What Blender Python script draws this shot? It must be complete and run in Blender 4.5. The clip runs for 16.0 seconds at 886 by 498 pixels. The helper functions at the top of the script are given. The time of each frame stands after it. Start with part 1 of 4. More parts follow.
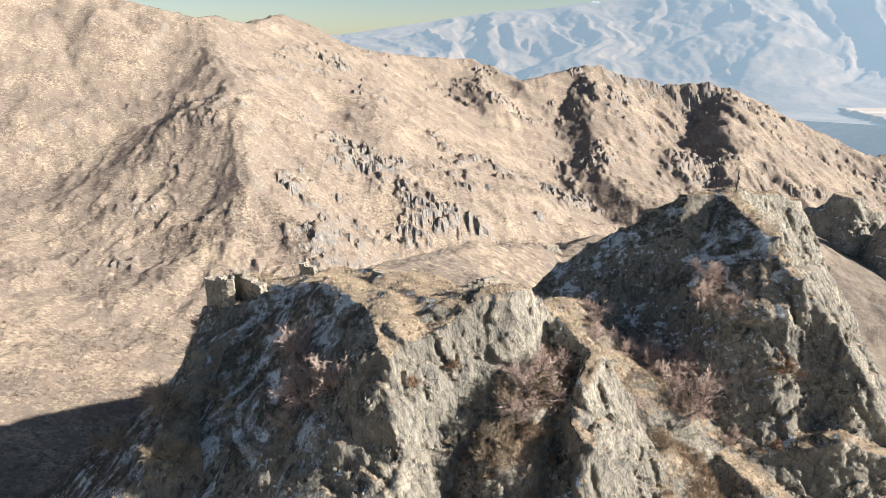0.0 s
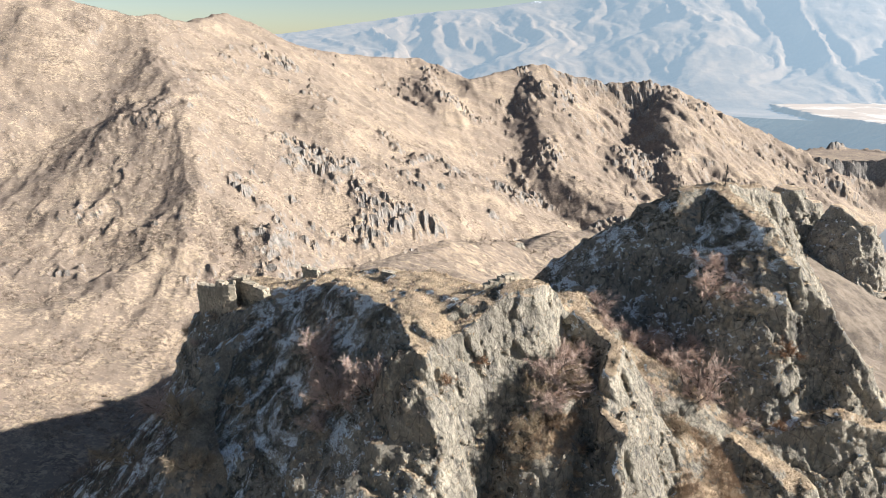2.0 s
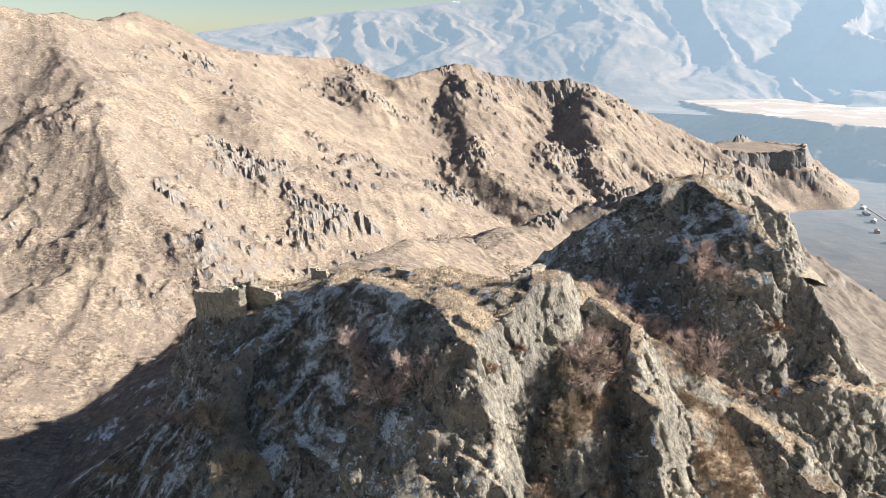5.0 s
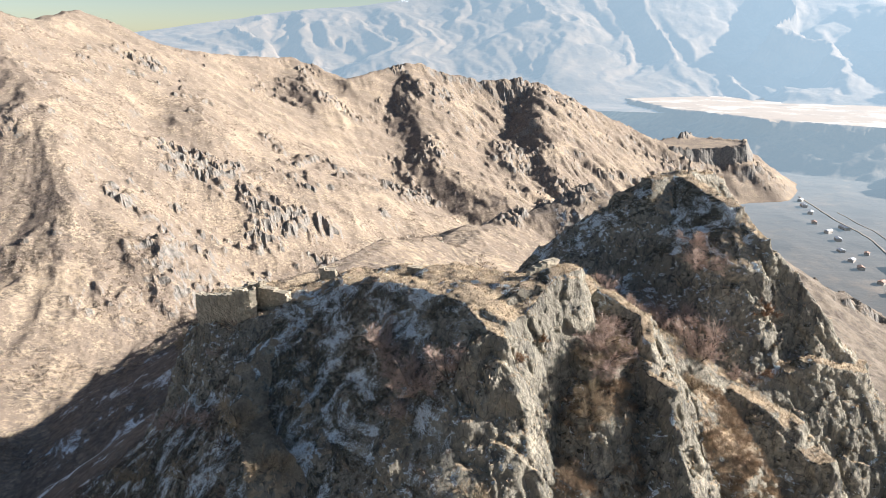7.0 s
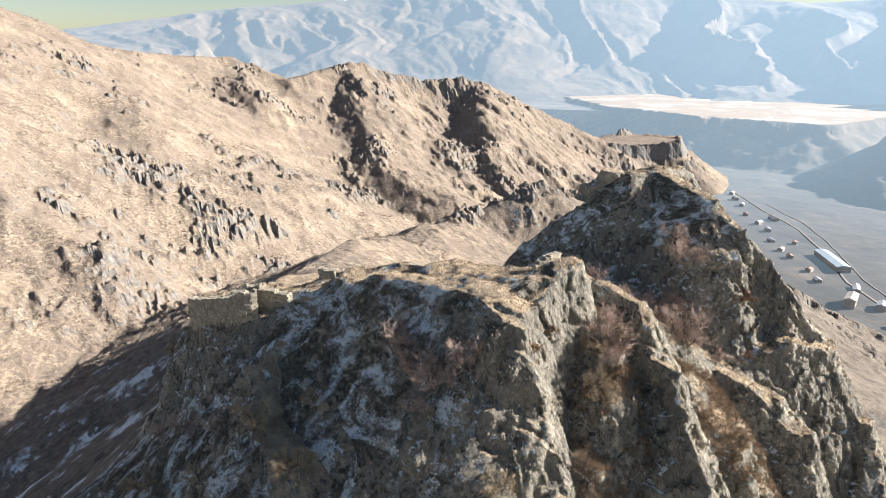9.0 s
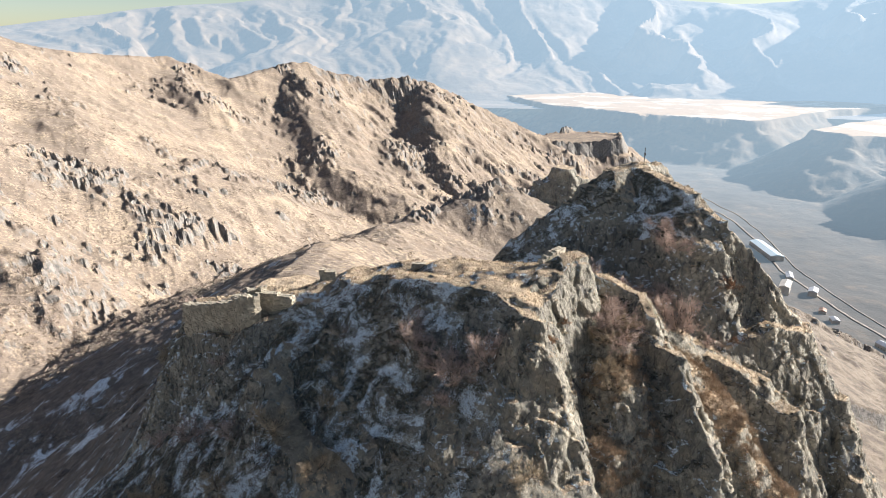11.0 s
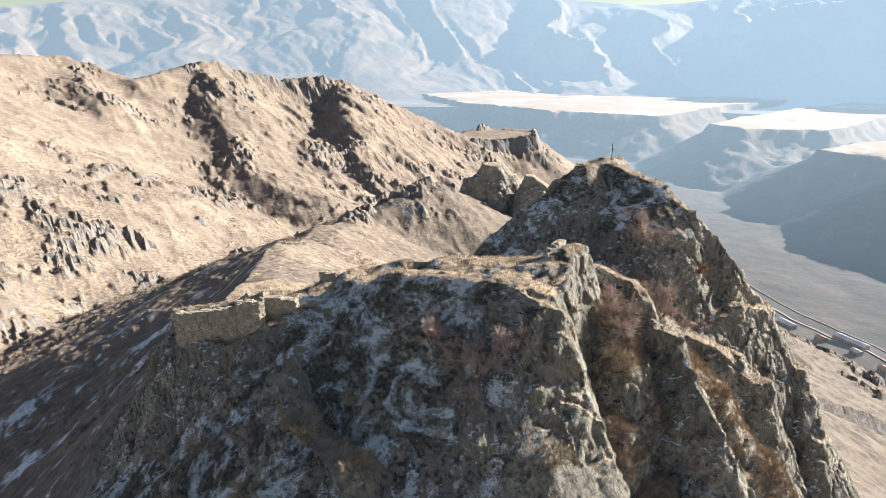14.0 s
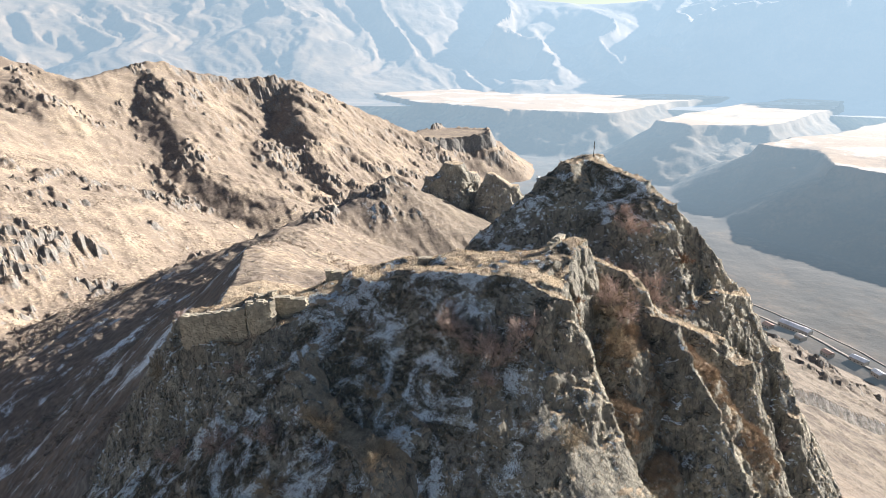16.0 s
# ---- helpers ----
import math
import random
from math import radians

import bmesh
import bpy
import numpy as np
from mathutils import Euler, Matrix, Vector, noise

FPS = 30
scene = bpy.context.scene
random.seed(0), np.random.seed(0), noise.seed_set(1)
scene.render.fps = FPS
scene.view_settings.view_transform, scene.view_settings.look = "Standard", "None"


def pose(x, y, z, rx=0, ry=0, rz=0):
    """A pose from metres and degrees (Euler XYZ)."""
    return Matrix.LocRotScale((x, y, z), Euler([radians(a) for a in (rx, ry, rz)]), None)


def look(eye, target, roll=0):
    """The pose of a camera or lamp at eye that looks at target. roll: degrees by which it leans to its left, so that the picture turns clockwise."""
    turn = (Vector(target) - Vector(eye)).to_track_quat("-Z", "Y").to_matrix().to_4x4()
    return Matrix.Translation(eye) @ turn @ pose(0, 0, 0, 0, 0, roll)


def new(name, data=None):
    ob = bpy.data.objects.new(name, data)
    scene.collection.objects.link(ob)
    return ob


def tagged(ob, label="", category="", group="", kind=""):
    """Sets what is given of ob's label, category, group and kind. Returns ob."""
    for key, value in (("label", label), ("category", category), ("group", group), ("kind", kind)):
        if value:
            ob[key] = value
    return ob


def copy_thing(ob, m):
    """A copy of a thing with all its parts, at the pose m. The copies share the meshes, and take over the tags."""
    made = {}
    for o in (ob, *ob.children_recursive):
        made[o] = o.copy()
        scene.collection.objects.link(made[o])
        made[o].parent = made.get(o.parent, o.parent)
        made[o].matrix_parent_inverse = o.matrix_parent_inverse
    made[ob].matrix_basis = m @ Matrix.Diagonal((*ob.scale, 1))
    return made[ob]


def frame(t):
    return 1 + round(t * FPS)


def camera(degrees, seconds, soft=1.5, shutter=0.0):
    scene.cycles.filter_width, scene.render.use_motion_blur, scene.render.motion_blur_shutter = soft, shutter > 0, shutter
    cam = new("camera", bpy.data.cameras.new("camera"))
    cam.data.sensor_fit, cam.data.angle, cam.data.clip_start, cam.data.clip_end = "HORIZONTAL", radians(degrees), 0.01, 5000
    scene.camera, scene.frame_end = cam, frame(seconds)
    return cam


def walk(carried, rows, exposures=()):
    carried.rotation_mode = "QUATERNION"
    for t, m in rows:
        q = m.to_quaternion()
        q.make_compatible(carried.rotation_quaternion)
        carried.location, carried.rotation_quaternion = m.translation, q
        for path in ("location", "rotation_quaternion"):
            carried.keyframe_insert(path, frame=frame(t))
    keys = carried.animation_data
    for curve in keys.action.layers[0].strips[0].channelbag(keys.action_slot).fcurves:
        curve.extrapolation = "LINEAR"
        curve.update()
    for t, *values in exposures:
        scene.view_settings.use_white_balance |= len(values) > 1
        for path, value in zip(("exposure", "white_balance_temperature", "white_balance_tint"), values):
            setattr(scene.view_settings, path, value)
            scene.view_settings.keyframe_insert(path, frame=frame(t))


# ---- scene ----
cam = camera(69.3, 16.0, soft=0.5)
METRES, EYE, TILT, LEAN, TURN = 60.0, 100.0, -17.5, 0.0, 0.0
ROWS = [
    (0.0, 0.0, 0.0, 0.0, 0.0, 0.0, -0.0),
    (0.5, -0.0306, -0.0004, 0.0004, -1.15, -0.02, 0.38),
    (1.0, -0.0612, -0.002, 0.0004, -2.28, -0.04, 0.74),
    (1.5, -0.0917, -0.0044, 0.0005, -3.41, -0.08, 1.11),
    (2.0, -0.1222, -0.0073, 0.0005, -4.55, -0.12, 1.48),
    (2.5, -0.1529, -0.011, 0.0006, -5.7, -0.16, 1.85),
    (3.0, -0.1835, -0.015, 0.0008, -6.86, -0.21, 2.24),
    (3.5, -0.2142, -0.0189, 0.001, -7.99, -0.27, 2.61),
    (4.0, -0.245, -0.0229, 0.0014, -9.11, -0.33, 2.96),
    (6.5, -0.402, -0.0359, 0.0063, -14.16, -0.73, 4.55),
    (7.0, -0.4338, -0.0373, 0.0078, -15.34, -0.84, 4.9),
    (7.5, -0.4656, -0.0381, 0.0094, -16.49, -0.96, 5.24),
    (8.0, -0.4972, -0.0383, 0.0111, -17.65, -1.09, 5.57),
    (8.5, -0.5288, -0.037, 0.0134, -19.0, -1.24, 5.94),
    (9.0, -0.5602, -0.0339, 0.0159, -20.35, -1.4, 6.3),
    (11.5, -0.7121, 0.0046, 0.033, -26.42, -2.23, 7.98),
    (12.0, -0.7417, 0.0146, 0.0374, -27.68, -2.43, 8.3),
    (12.5, -0.771, 0.0248, 0.042, -28.97, -2.64, 8.64),
    (13.0, -0.8004, 0.035, 0.0464, -30.26, -2.85, 8.96),
    (13.5, -0.8297, 0.0446, 0.0508, -31.47, -3.06, 9.29),
    (14.0, -0.859, 0.0532, 0.0547, -32.64, -3.28, 9.57),
    (14.5, -0.8884, 0.0603, 0.0586, -33.81, -3.5, 9.89),
    (15.0, -0.9184, 0.0661, 0.0625, -34.98, -3.73, 10.2),
    (15.5, -0.949, 0.071, 0.0667, -36.11, -3.96, 10.49),
    (16.0, -0.9788, 0.0758, 0.0724, -36.84, -4.11, 10.68),
]
walk(cam, [(t, pose(0, 0, EYE, TILT, LEAN, TURN) @ pose(METRES * x, METRES * y, METRES * z, 90 + pitch, roll, yaw)) for t, x, y, z, yaw, pitch, roll in ROWS],
     exposures=[(0.0, 0.6), (4.0, 0.66), (9.0, 0.7), (16.0, 0.78)])

# ---------------------------------------------------------------- light
SUN_AZ, SUN_EL = 101.0, 24.0  # degrees clockwise from +y, and above the horizon
world = bpy.data.worlds.new("sky")
scene.world = world
world.use_nodes = True
wn = world.node_tree
sky = wn.nodes.new("ShaderNodeTexSky")
sky.sky_type = "NISHITA"
sky.sun_disc = False
sky.sun_elevation, sky.sun_rotation = radians(SUN_EL), radians(SUN_AZ)
sky.air_density, sky.dust_density, sky.ozone_density, sky.altitude = 1.0, 0.9, 0.9, 1000
wn.links.new(sky.outputs[0], wn.nodes["Background"].inputs[0])
wn.nodes["Background"].inputs[1].default_value = 0.074
sun = new("sun", bpy.data.lights.new("sun", "SUN"))
sun.data.energy, sun.data.angle, sun.data.color = 8.4, radians(0.6), (1.0, 0.955, 0.905)
az, el = radians(SUN_AZ), radians(SUN_EL)
TO_SUN = Vector((math.sin(az) * math.cos(el), math.cos(az) * math.cos(el), math.sin(el)))
sun.matrix_world = look(tuple(TO_SUN * 300), (0, 0, 0))


# ---------------------------------------------------------------- node materials
class Nodes:
    """A small builder of node materials in world metres."""

    def __init__(self, name, rough=0.9):
        self.mat = bpy.data.materials.new(name)
        self.mat.use_nodes = True
        self.t = self.mat.node_tree
        self.bsdf = self.t.nodes["Principled BSDF"]
        self.bsdf.inputs["Roughness"].default_value = rough
        self.bsdf.inputs["Specular IOR Level"].default_value = 0.25
        self.geo = self.t.nodes.new("ShaderNodeNewGeometry")
        self.pos = self.geo.outputs["Position"]

    def put(self, socket, value):
        if isinstance(value, (int, float)):
            socket.default_value = value
        elif isinstance(value, tuple):
            socket.default_value = (*value, 1.0) if len(value) == 3 and socket.type == "RGBA" else value
        else:
            self.t.links.new(value, socket)

    def scaled(self, sx, sy, sz, turn=0.0):
        n = self.t.nodes.new("ShaderNodeMapping")
        n.inputs["Scale"].default_value = (sx, sy, sz)
        n.inputs["Rotation"].default_value = (0, 0, radians(turn))
        self.put(n.inputs["Vector"], self.pos)
        return n.outputs[0]

    def noise(self, scale, detail=6, rough=0.55, at=None, warp=0.0):
        n = self.t.nodes.new("ShaderNodeTexNoise")
        n.inputs["Scale"].default_value, n.inputs["Detail"].default_value = scale, detail
        n.inputs["Roughness"].default_value, n.inputs["Distortion"].default_value = rough, warp
        self.put(n.inputs["Vector"], at or self.pos)
        return n.outputs["Fac"]

    def crags(self, scale, detail=8, at=None):
        n = self.t.nodes.new("ShaderNodeTexNoise")
        n.noise_type = "RIDGED_MULTIFRACTAL"
        n.inputs["Scale"].default_value, n.inputs["Detail"].default_value = scale, detail
        n.inputs["Roughness"].default_value, n.inputs["Lacunarity"].default_value = 0.62, 2.1
        n.inputs["Offset"].default_value, n.inputs["Gain"].default_value = 0.9, 2.0
        self.put(n.inputs["Vector"], at or self.pos)
        return n.outputs["Fac"]

    def cells(self, scale, at=None, feature="F1"):
        n = self.t.nodes.new("ShaderNodeTexVoronoi")
        n.feature = feature
        n.inputs["Scale"].default_value = scale
        self.put(n.inputs["Vector"], at or self.pos)
        return n.outputs["Distance"]

    def ramp(self, fac, a, b, lo=0.0, hi=1.0):
        n = self.t.nodes.new("ShaderNodeMapRange")
        n.interpolation_type = "SMOOTHSTEP"
        for k, v in zip(("From Min", "From Max", "To Min", "To Max"), (a, b, lo, hi)):
            n.inputs[k].default_value = v
        self.put(n.inputs["Value"], fac)
        return n.outputs[0]

    def math(self, op, a, b=0.0):
        n = self.t.nodes.new("ShaderNodeMath")
        n.operation = op
        self.put(n.inputs[0], a), self.put(n.inputs[1], b)
        return n.outputs[0]

    def mix(self, fac, a, b, blend="MIX"):
        n = self.t.nodes.new("ShaderNodeMix")
        n.data_type, n.blend_type = "RGBA", blend
        self.put(n.inputs["Factor"], fac), self.put(n.inputs["A"], a), self.put(n.inputs["B"], b)
        return n.outputs["Result"]

    def axis(self, vec, which):
        n = self.t.nodes.new("ShaderNodeSeparateXYZ")
        self.put(n.inputs[0], vec)
        return n.outputs[which]

    def bump(self, height, strength, dist):
        n = self.t.nodes.new("ShaderNodeBump")
        n.inputs["Strength"].default_value, n.inputs["Distance"].default_value = strength, dist
        self.put(n.inputs["Height"], height)
        old = self.bsdf.inputs["Normal"].links
        if old:
            self.put(n.inputs["Normal"], old[0].from_socket)
        self.put(self.bsdf.inputs["Normal"], n.outputs[0])

    def colour(self, c):
        self.put(self.bsdf.inputs["Base Color"], c)
        return self.mat


ROCK_D, ROCK_M, ROCK_L = (0.112, 0.108, 0.1), (0.3, 0.272, 0.222), (0.52, 0.46, 0.36)
GRASS_L, GRASS_D, BRUSH = (0.6, 0.46, 0.31), (0.33, 0.256, 0.184), (0.17, 0.138, 0.12)
MOSS_SHADE = (0.05, 0.051, 0.042)
SNOW = (0.9, 0.95, 0.97)


def crag_material():
    """Weathered basalt with dry grass on what lies flat, and thin snow on the sunless side, where dark moss and earth
    also paint in shade.
    """
    n = Nodes("crag_rock")
    big = n.noise(0.12, 5, 0.6)
    fine = n.noise(1.6, 8, 0.65)
    grain = n.noise(9.0, 5, 0.7)
    streak = n.noise(1.0, 7, 0.65, at=n.scaled(0.9, 0.9, 0.3))
    rock = n.mix(n.ramp(streak, 0.34, 0.52), ROCK_D, ROCK_M)
    rock = n.mix(n.ramp(n.math("ADD", n.math("MULTIPLY", big, 0.5), n.math("MULTIPLY", fine, 0.5)), 0.47, 0.63), rock, ROCK_L)
    rock = n.mix(n.ramp(n.noise(0.7, 6, 0.7, warp=0.6), 0.58, 0.7, 0.0, 0.3), rock, (0.26, 0.225, 0.14))
    cracks = n.cells(0.7, at=n.scaled(1.0, 1.0, 0.5, 20), feature="DISTANCE_TO_EDGE")
    splits = n.cells(2.3, at=n.scaled(1.0, 1.0, 0.6, 50), feature="DISTANCE_TO_EDGE")
    rock = n.mix(n.ramp(n.math("ADD", cracks, n.math("MULTIPLY", fine, 0.12)), 0.06, 0.1, 0.4, 0.0), rock, (0.05, 0.045, 0.04))
    rock = n.mix(n.ramp(n.math("ADD", splits, n.math("MULTIPLY", fine, 0.12)), 0.05, 0.09, 0.15, 0.0), rock, (0.06, 0.055, 0.05))
    nz = n.axis(n.geo.outputs["Normal"], 2)
    nx = n.axis(n.geo.outputs["Normal"], 0)
    ny = n.axis(n.geo.outputs["Normal"], 1)
    sunless = n.math("ADD", n.math("MULTIPLY", nx, -0.8), n.math("MULTIPLY", ny, 0.1))
    grass = n.mix(n.ramp(n.noise(0.5, 6, 0.6), 0.35, 0.7), GRASS_D, GRASS_L)
    grass = n.mix(n.ramp(n.noise(3.5, 6, 0.8), 0.5, 0.68, 0.0, 0.3), grass, BRUSH)
    turf_shade = n.mix(n.ramp(n.noise(1.9, 9, 0.8), 0.4, 0.62), MOSS_SHADE, (0.19, 0.16, 0.11))
    turf_shade = n.mix(n.ramp(n.noise(0.35, 6, 0.7), 0.5, 0.64, 0.0, 0.4), turf_shade, (0.2, 0.165, 0.115))
    turf_shade = n.mix(n.ramp(n.noise(5.0, 5, 0.8), 0.52, 0.66, 0.0, 0.7), turf_shade, (0.035, 0.03, 0.026))
    # besides real moss, this paints shade into faces turned from the sun
    shade_mask = n.ramp(n.math("ADD", sunless, n.math("MULTIPLY", n.math("SUBTRACT", big, 0.5), 0.8)), 0.18, 0.36)
    grass = n.mix(shade_mask, grass, turf_shade)
    lie = n.math("ADD", nz, n.math("MULTIPLY", n.math("SUBTRACT", fine, 0.5), 0.7))
    col = n.mix(n.ramp(n.math("ADD", lie, n.math("MULTIPLY", shade_mask, 0.16)), 0.74, 0.86), rock, grass)
    drift = n.math("ADD", n.noise(0.17, 4, 0.6, warp=1.2), n.math("MULTIPLY", n.noise(0.55, 4, 0.6, warp=0.8), 0.45))
    lies = n.math("MULTIPLY", n.ramp(nz, 0.42, 0.72), n.ramp(sunless, 0.12, 0.4))
    speck = n.math("ADD", n.math("MULTIPLY", n.ramp(drift, 0.64, 0.88), 0.165), n.noise(7.0, 6, 0.9))
    snow = n.math("MULTIPLY", n.ramp(speck, 0.6, 0.625), n.ramp(lies, 0.1, 0.35))
    col = n.mix(snow, col, SNOW)
    n.bump(n.crags(0.55, 9, at=n.scaled(1.0, 1.0, 0.6)), 0.7, 0.5)
    n.bump(n.noise(1.7, 9, 0.72, at=n.scaled(1.5, 1.5, 0.55, 35)), 1.0, 0.5)
    n.bump(cracks, 0.4, 0.25)
    n.bump(splits, 0.3, 0.1)
    return n.colour(col)


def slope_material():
    """Dry grass hillside with grey shrubs, scree and worn earth."""
    n = Nodes("dry_hillside", 0.95)
    big = n.noise(0.012, 5, 0.6)
    mid = n.noise(0.07, 6, 0.65)
    fine = n.noise(0.33, 7, 0.75)
    spots = n.cells(0.28, at=n.scaled(1, 1, 0.5))
    grass = n.mix(n.ramp(mid, 0.34, 0.7), GRASS_D, (0.43, 0.337, 0.24))
    scrub = n.math("ADD", n.math("MULTIPLY", fine, 0.62), n.math("MULTIPLY", big, 0.5))
    grass = n.mix(n.ramp(scrub, 0.43, 0.58, 0.0, 0.85), grass, (0.19, 0.15, 0.12))
    grass = n.mix(n.ramp(n.math("ADD", spots, n.math("MULTIPLY", mid, 0.5)), 0.36, 0.56, 0.6, 0.0), grass, (0.17, 0.138, 0.122))
    brush = n.math("ADD", n.noise(0.3, 5, 0.8), n.math("MULTIPLY", n.noise(0.035, 5, 0.7), 0.9))
    grass = n.mix(n.ramp(brush, 0.97, 1.08, 0.0, 0.75), grass, (0.11, 0.088, 0.075))
    grass = n.mix(n.ramp(n.math("ADD", n.noise(0.34, 5, 0.8), n.math("MULTIPLY", mid, 0.5)), 0.76, 0.9, 0.0, 0.5), grass, (0.58, 0.46, 0.31))
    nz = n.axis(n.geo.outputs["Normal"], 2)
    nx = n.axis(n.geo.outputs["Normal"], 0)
    # scrub on slopes facing off the sun, coloured darker to carry their shade
    sunless = n.ramp(n.math("ADD", n.math("MULTIPLY", nx, -0.8), n.math("MULTIPLY", big, 0.5)), 0.3, 0.44)
    thicket_shade = n.mix(n.ramp(n.noise(0.22, 8, 0.8), 0.38, 0.64), (0.09, 0.072, 0.062), (0.26, 0.2, 0.155))
    grass = n.mix(n.math("MULTIPLY", sunless, 0.75), grass, thicket_shade)
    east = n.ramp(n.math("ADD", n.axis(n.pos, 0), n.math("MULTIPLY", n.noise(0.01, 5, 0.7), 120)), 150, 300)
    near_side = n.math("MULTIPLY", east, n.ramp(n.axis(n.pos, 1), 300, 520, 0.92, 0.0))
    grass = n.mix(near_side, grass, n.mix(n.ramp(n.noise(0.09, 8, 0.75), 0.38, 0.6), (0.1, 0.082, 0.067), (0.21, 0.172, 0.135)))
    lie = n.math("ADD", nz, n.math("MULTIPLY", n.math("SUBTRACT", fine, 0.5), 0.6))
    rock = n.mix(n.ramp(n.noise(0.3, 7, 0.7), 0.35, 0.65), (0.12, 0.112, 0.104), (0.27, 0.245, 0.215))
    col = n.mix(n.ramp(lie, 0.6, 0.76), rock, grass)
    side = n.ramp(nx, -0.1, -0.4)
    speck = n.math("ADD", n.noise(2.2, 6, 0.85), n.math("MULTIPLY", n.math("MULTIPLY", n.ramp(n.noise(0.05, 5, 0.65), 0.48, 0.64), side), 0.22))
    snow = n.ramp(speck, 0.66, 0.7)
    near = n.ramp(n.axis(n.pos, 1), 240, 460, 1.0, 0.0)
    col = n.mix(n.math("MULTIPLY", n.math("MULTIPLY", snow, side), near), col, SNOW)
    n.bump(n.noise(0.4, 9, 0.72), 0.8, 1.3)
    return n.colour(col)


def distance_material(name, low, high, haze_glow, blue, snow_at, fields):
    """Far country: pale ground, with the haze of much air put in as blue emission."""
    n = Nodes(name, 1.0)
    c = n.mix(n.ramp(n.noise(0.006, 7, 0.65), 0.35, 0.65), low, high)
    z = n.axis(n.pos, 2)
    nz = n.axis(n.geo.outputs["Normal"], 2)
    if fields:
        straw = n.mix(n.ramp(n.noise(0.006, 7, 0.7), 0.5, 0.6), (0.3, 0.2, 0.12), (0.46, 0.38, 0.3))
        c = n.mix(n.math("MULTIPLY", n.ramp(nz, 0.93, 0.99), n.ramp(z, -160, -140)), c, straw)
    patch = n.math("ADD", n.math("MULTIPLY", z, 0.0002), n.noise(0.004, 8, 0.7))
    c = n.mix(n.ramp(patch, snow_at, snow_at + 0.1), c, (0.75, 0.77, 0.8))
    # mixed darker towards the low ground
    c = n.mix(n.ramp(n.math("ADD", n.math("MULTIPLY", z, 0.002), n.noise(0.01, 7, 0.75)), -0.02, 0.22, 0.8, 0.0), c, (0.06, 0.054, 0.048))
    n.bump(n.noise(0.012, 7, 0.65), 0.25 if fields else 0.35, 25.0)
    # painted haze: emission grows with distance and towards the sun's side
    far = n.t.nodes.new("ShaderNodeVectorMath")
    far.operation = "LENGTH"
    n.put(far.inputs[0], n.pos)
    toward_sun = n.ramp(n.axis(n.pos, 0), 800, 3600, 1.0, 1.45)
    n.put(n.bsdf.inputs["Emission Strength"], n.math("MULTIPLY", toward_sun, n.ramp(far.outputs["Value"], 600, 2200, 0.2 * haze_glow, haze_glow)))
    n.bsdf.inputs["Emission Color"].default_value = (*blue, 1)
    return n.colour(c)


# ---------------------------------------------------------------- shape tools
TABLE = np.random.RandomState(7).rand(64, 64, 64).astype(np.float32)


def lattice(x, y, z):
    """Smooth value noise, 0 to 1."""
    i, j, k = np.floor(x).astype(np.int32), np.floor(y).astype(np.int32), np.floor(z).astype(np.int32)
    u, v, w = x - i, y - j, z - k
    u, v, w = (a * a * (3 - 2 * a) for a in (u, v, w))
    i0, j0, k0, i1, j1, k1 = i & 63, j & 63, k & 63, (i + 1) & 63, (j + 1) & 63, (k + 1) & 63
    t = TABLE
    a = t[i0, j0, k0] * (1 - u) + t[i1, j0, k0] * u
    b = t[i0, j1, k0] * (1 - u) + t[i1, j1, k0] * u
    c = t[i0, j0, k1] * (1 - u) + t[i1, j0, k1] * u
    d = t[i0, j1, k1] * (1 - u) + t[i1, j1, k1] * u
    return (a * (1 - v) + b * v) * (1 - w) + (c * (1 - v) + d * v) * w


def fbm(x, y, z, octaves, gain=0.5, ridged=False):
    """Layered noise about 0, between -1 and 1; ridged turns its middles into sharp crests."""
    total, amp, norm = 0.0, 1.0, 0.0
    for o in range(octaves):
        s = 2.03 ** o
        q = lattice(x * s + 17.3 * o, y * s + 5.1 * o, z * s + 9.7 * o) * 2 - 1
        if ridged:
            q = 1 - 2 * np.abs(q)
        total, norm, amp = total + amp * q, norm + amp, amp * gain
    return total / norm


def blocks(x, y, z, seed):
    """Angular blocks: the offset of the nearest block, -1 to 1, and how far its edge is."""
    bx, by, bz = (np.floor(v - 0.5).astype(np.int32) for v in (x, y, z))
    near, second, offset = np.full(x.shape, 9.0, np.float32), np.full(x.shape, 9.0, np.float32), np.zeros(x.shape, np.float32)
    for k in range(8):
        i, j, l = bx + (k & 1), by + (k >> 1 & 1), bz + (k >> 2)
        r = [TABLE[(i + seed + 7 * q) & 63, (j + 3 * q + seed) & 63, (l + 11 * q) & 63] for q in range(5)]
        dx, dy, dz = x - i - 0.1 - 0.8 * r[0], y - j - 0.1 - 0.8 * r[1], z - l - 0.1 - 0.8 * r[2]
        d = np.sqrt(dx * dx + dy * dy + dz * dz)
        closer = d < near
        second = np.where(closer, near, np.minimum(second, d))
        tilt = (2 * r[3] - 1) + 1.1 * (dx * (r[4] - 0.5) + dy * (r[0] - 0.5) + dz * (r[1] - 0.5))
        offset = np.where(closer, tilt, offset)
        near = np.where(closer, d, near)
    return offset, second - near


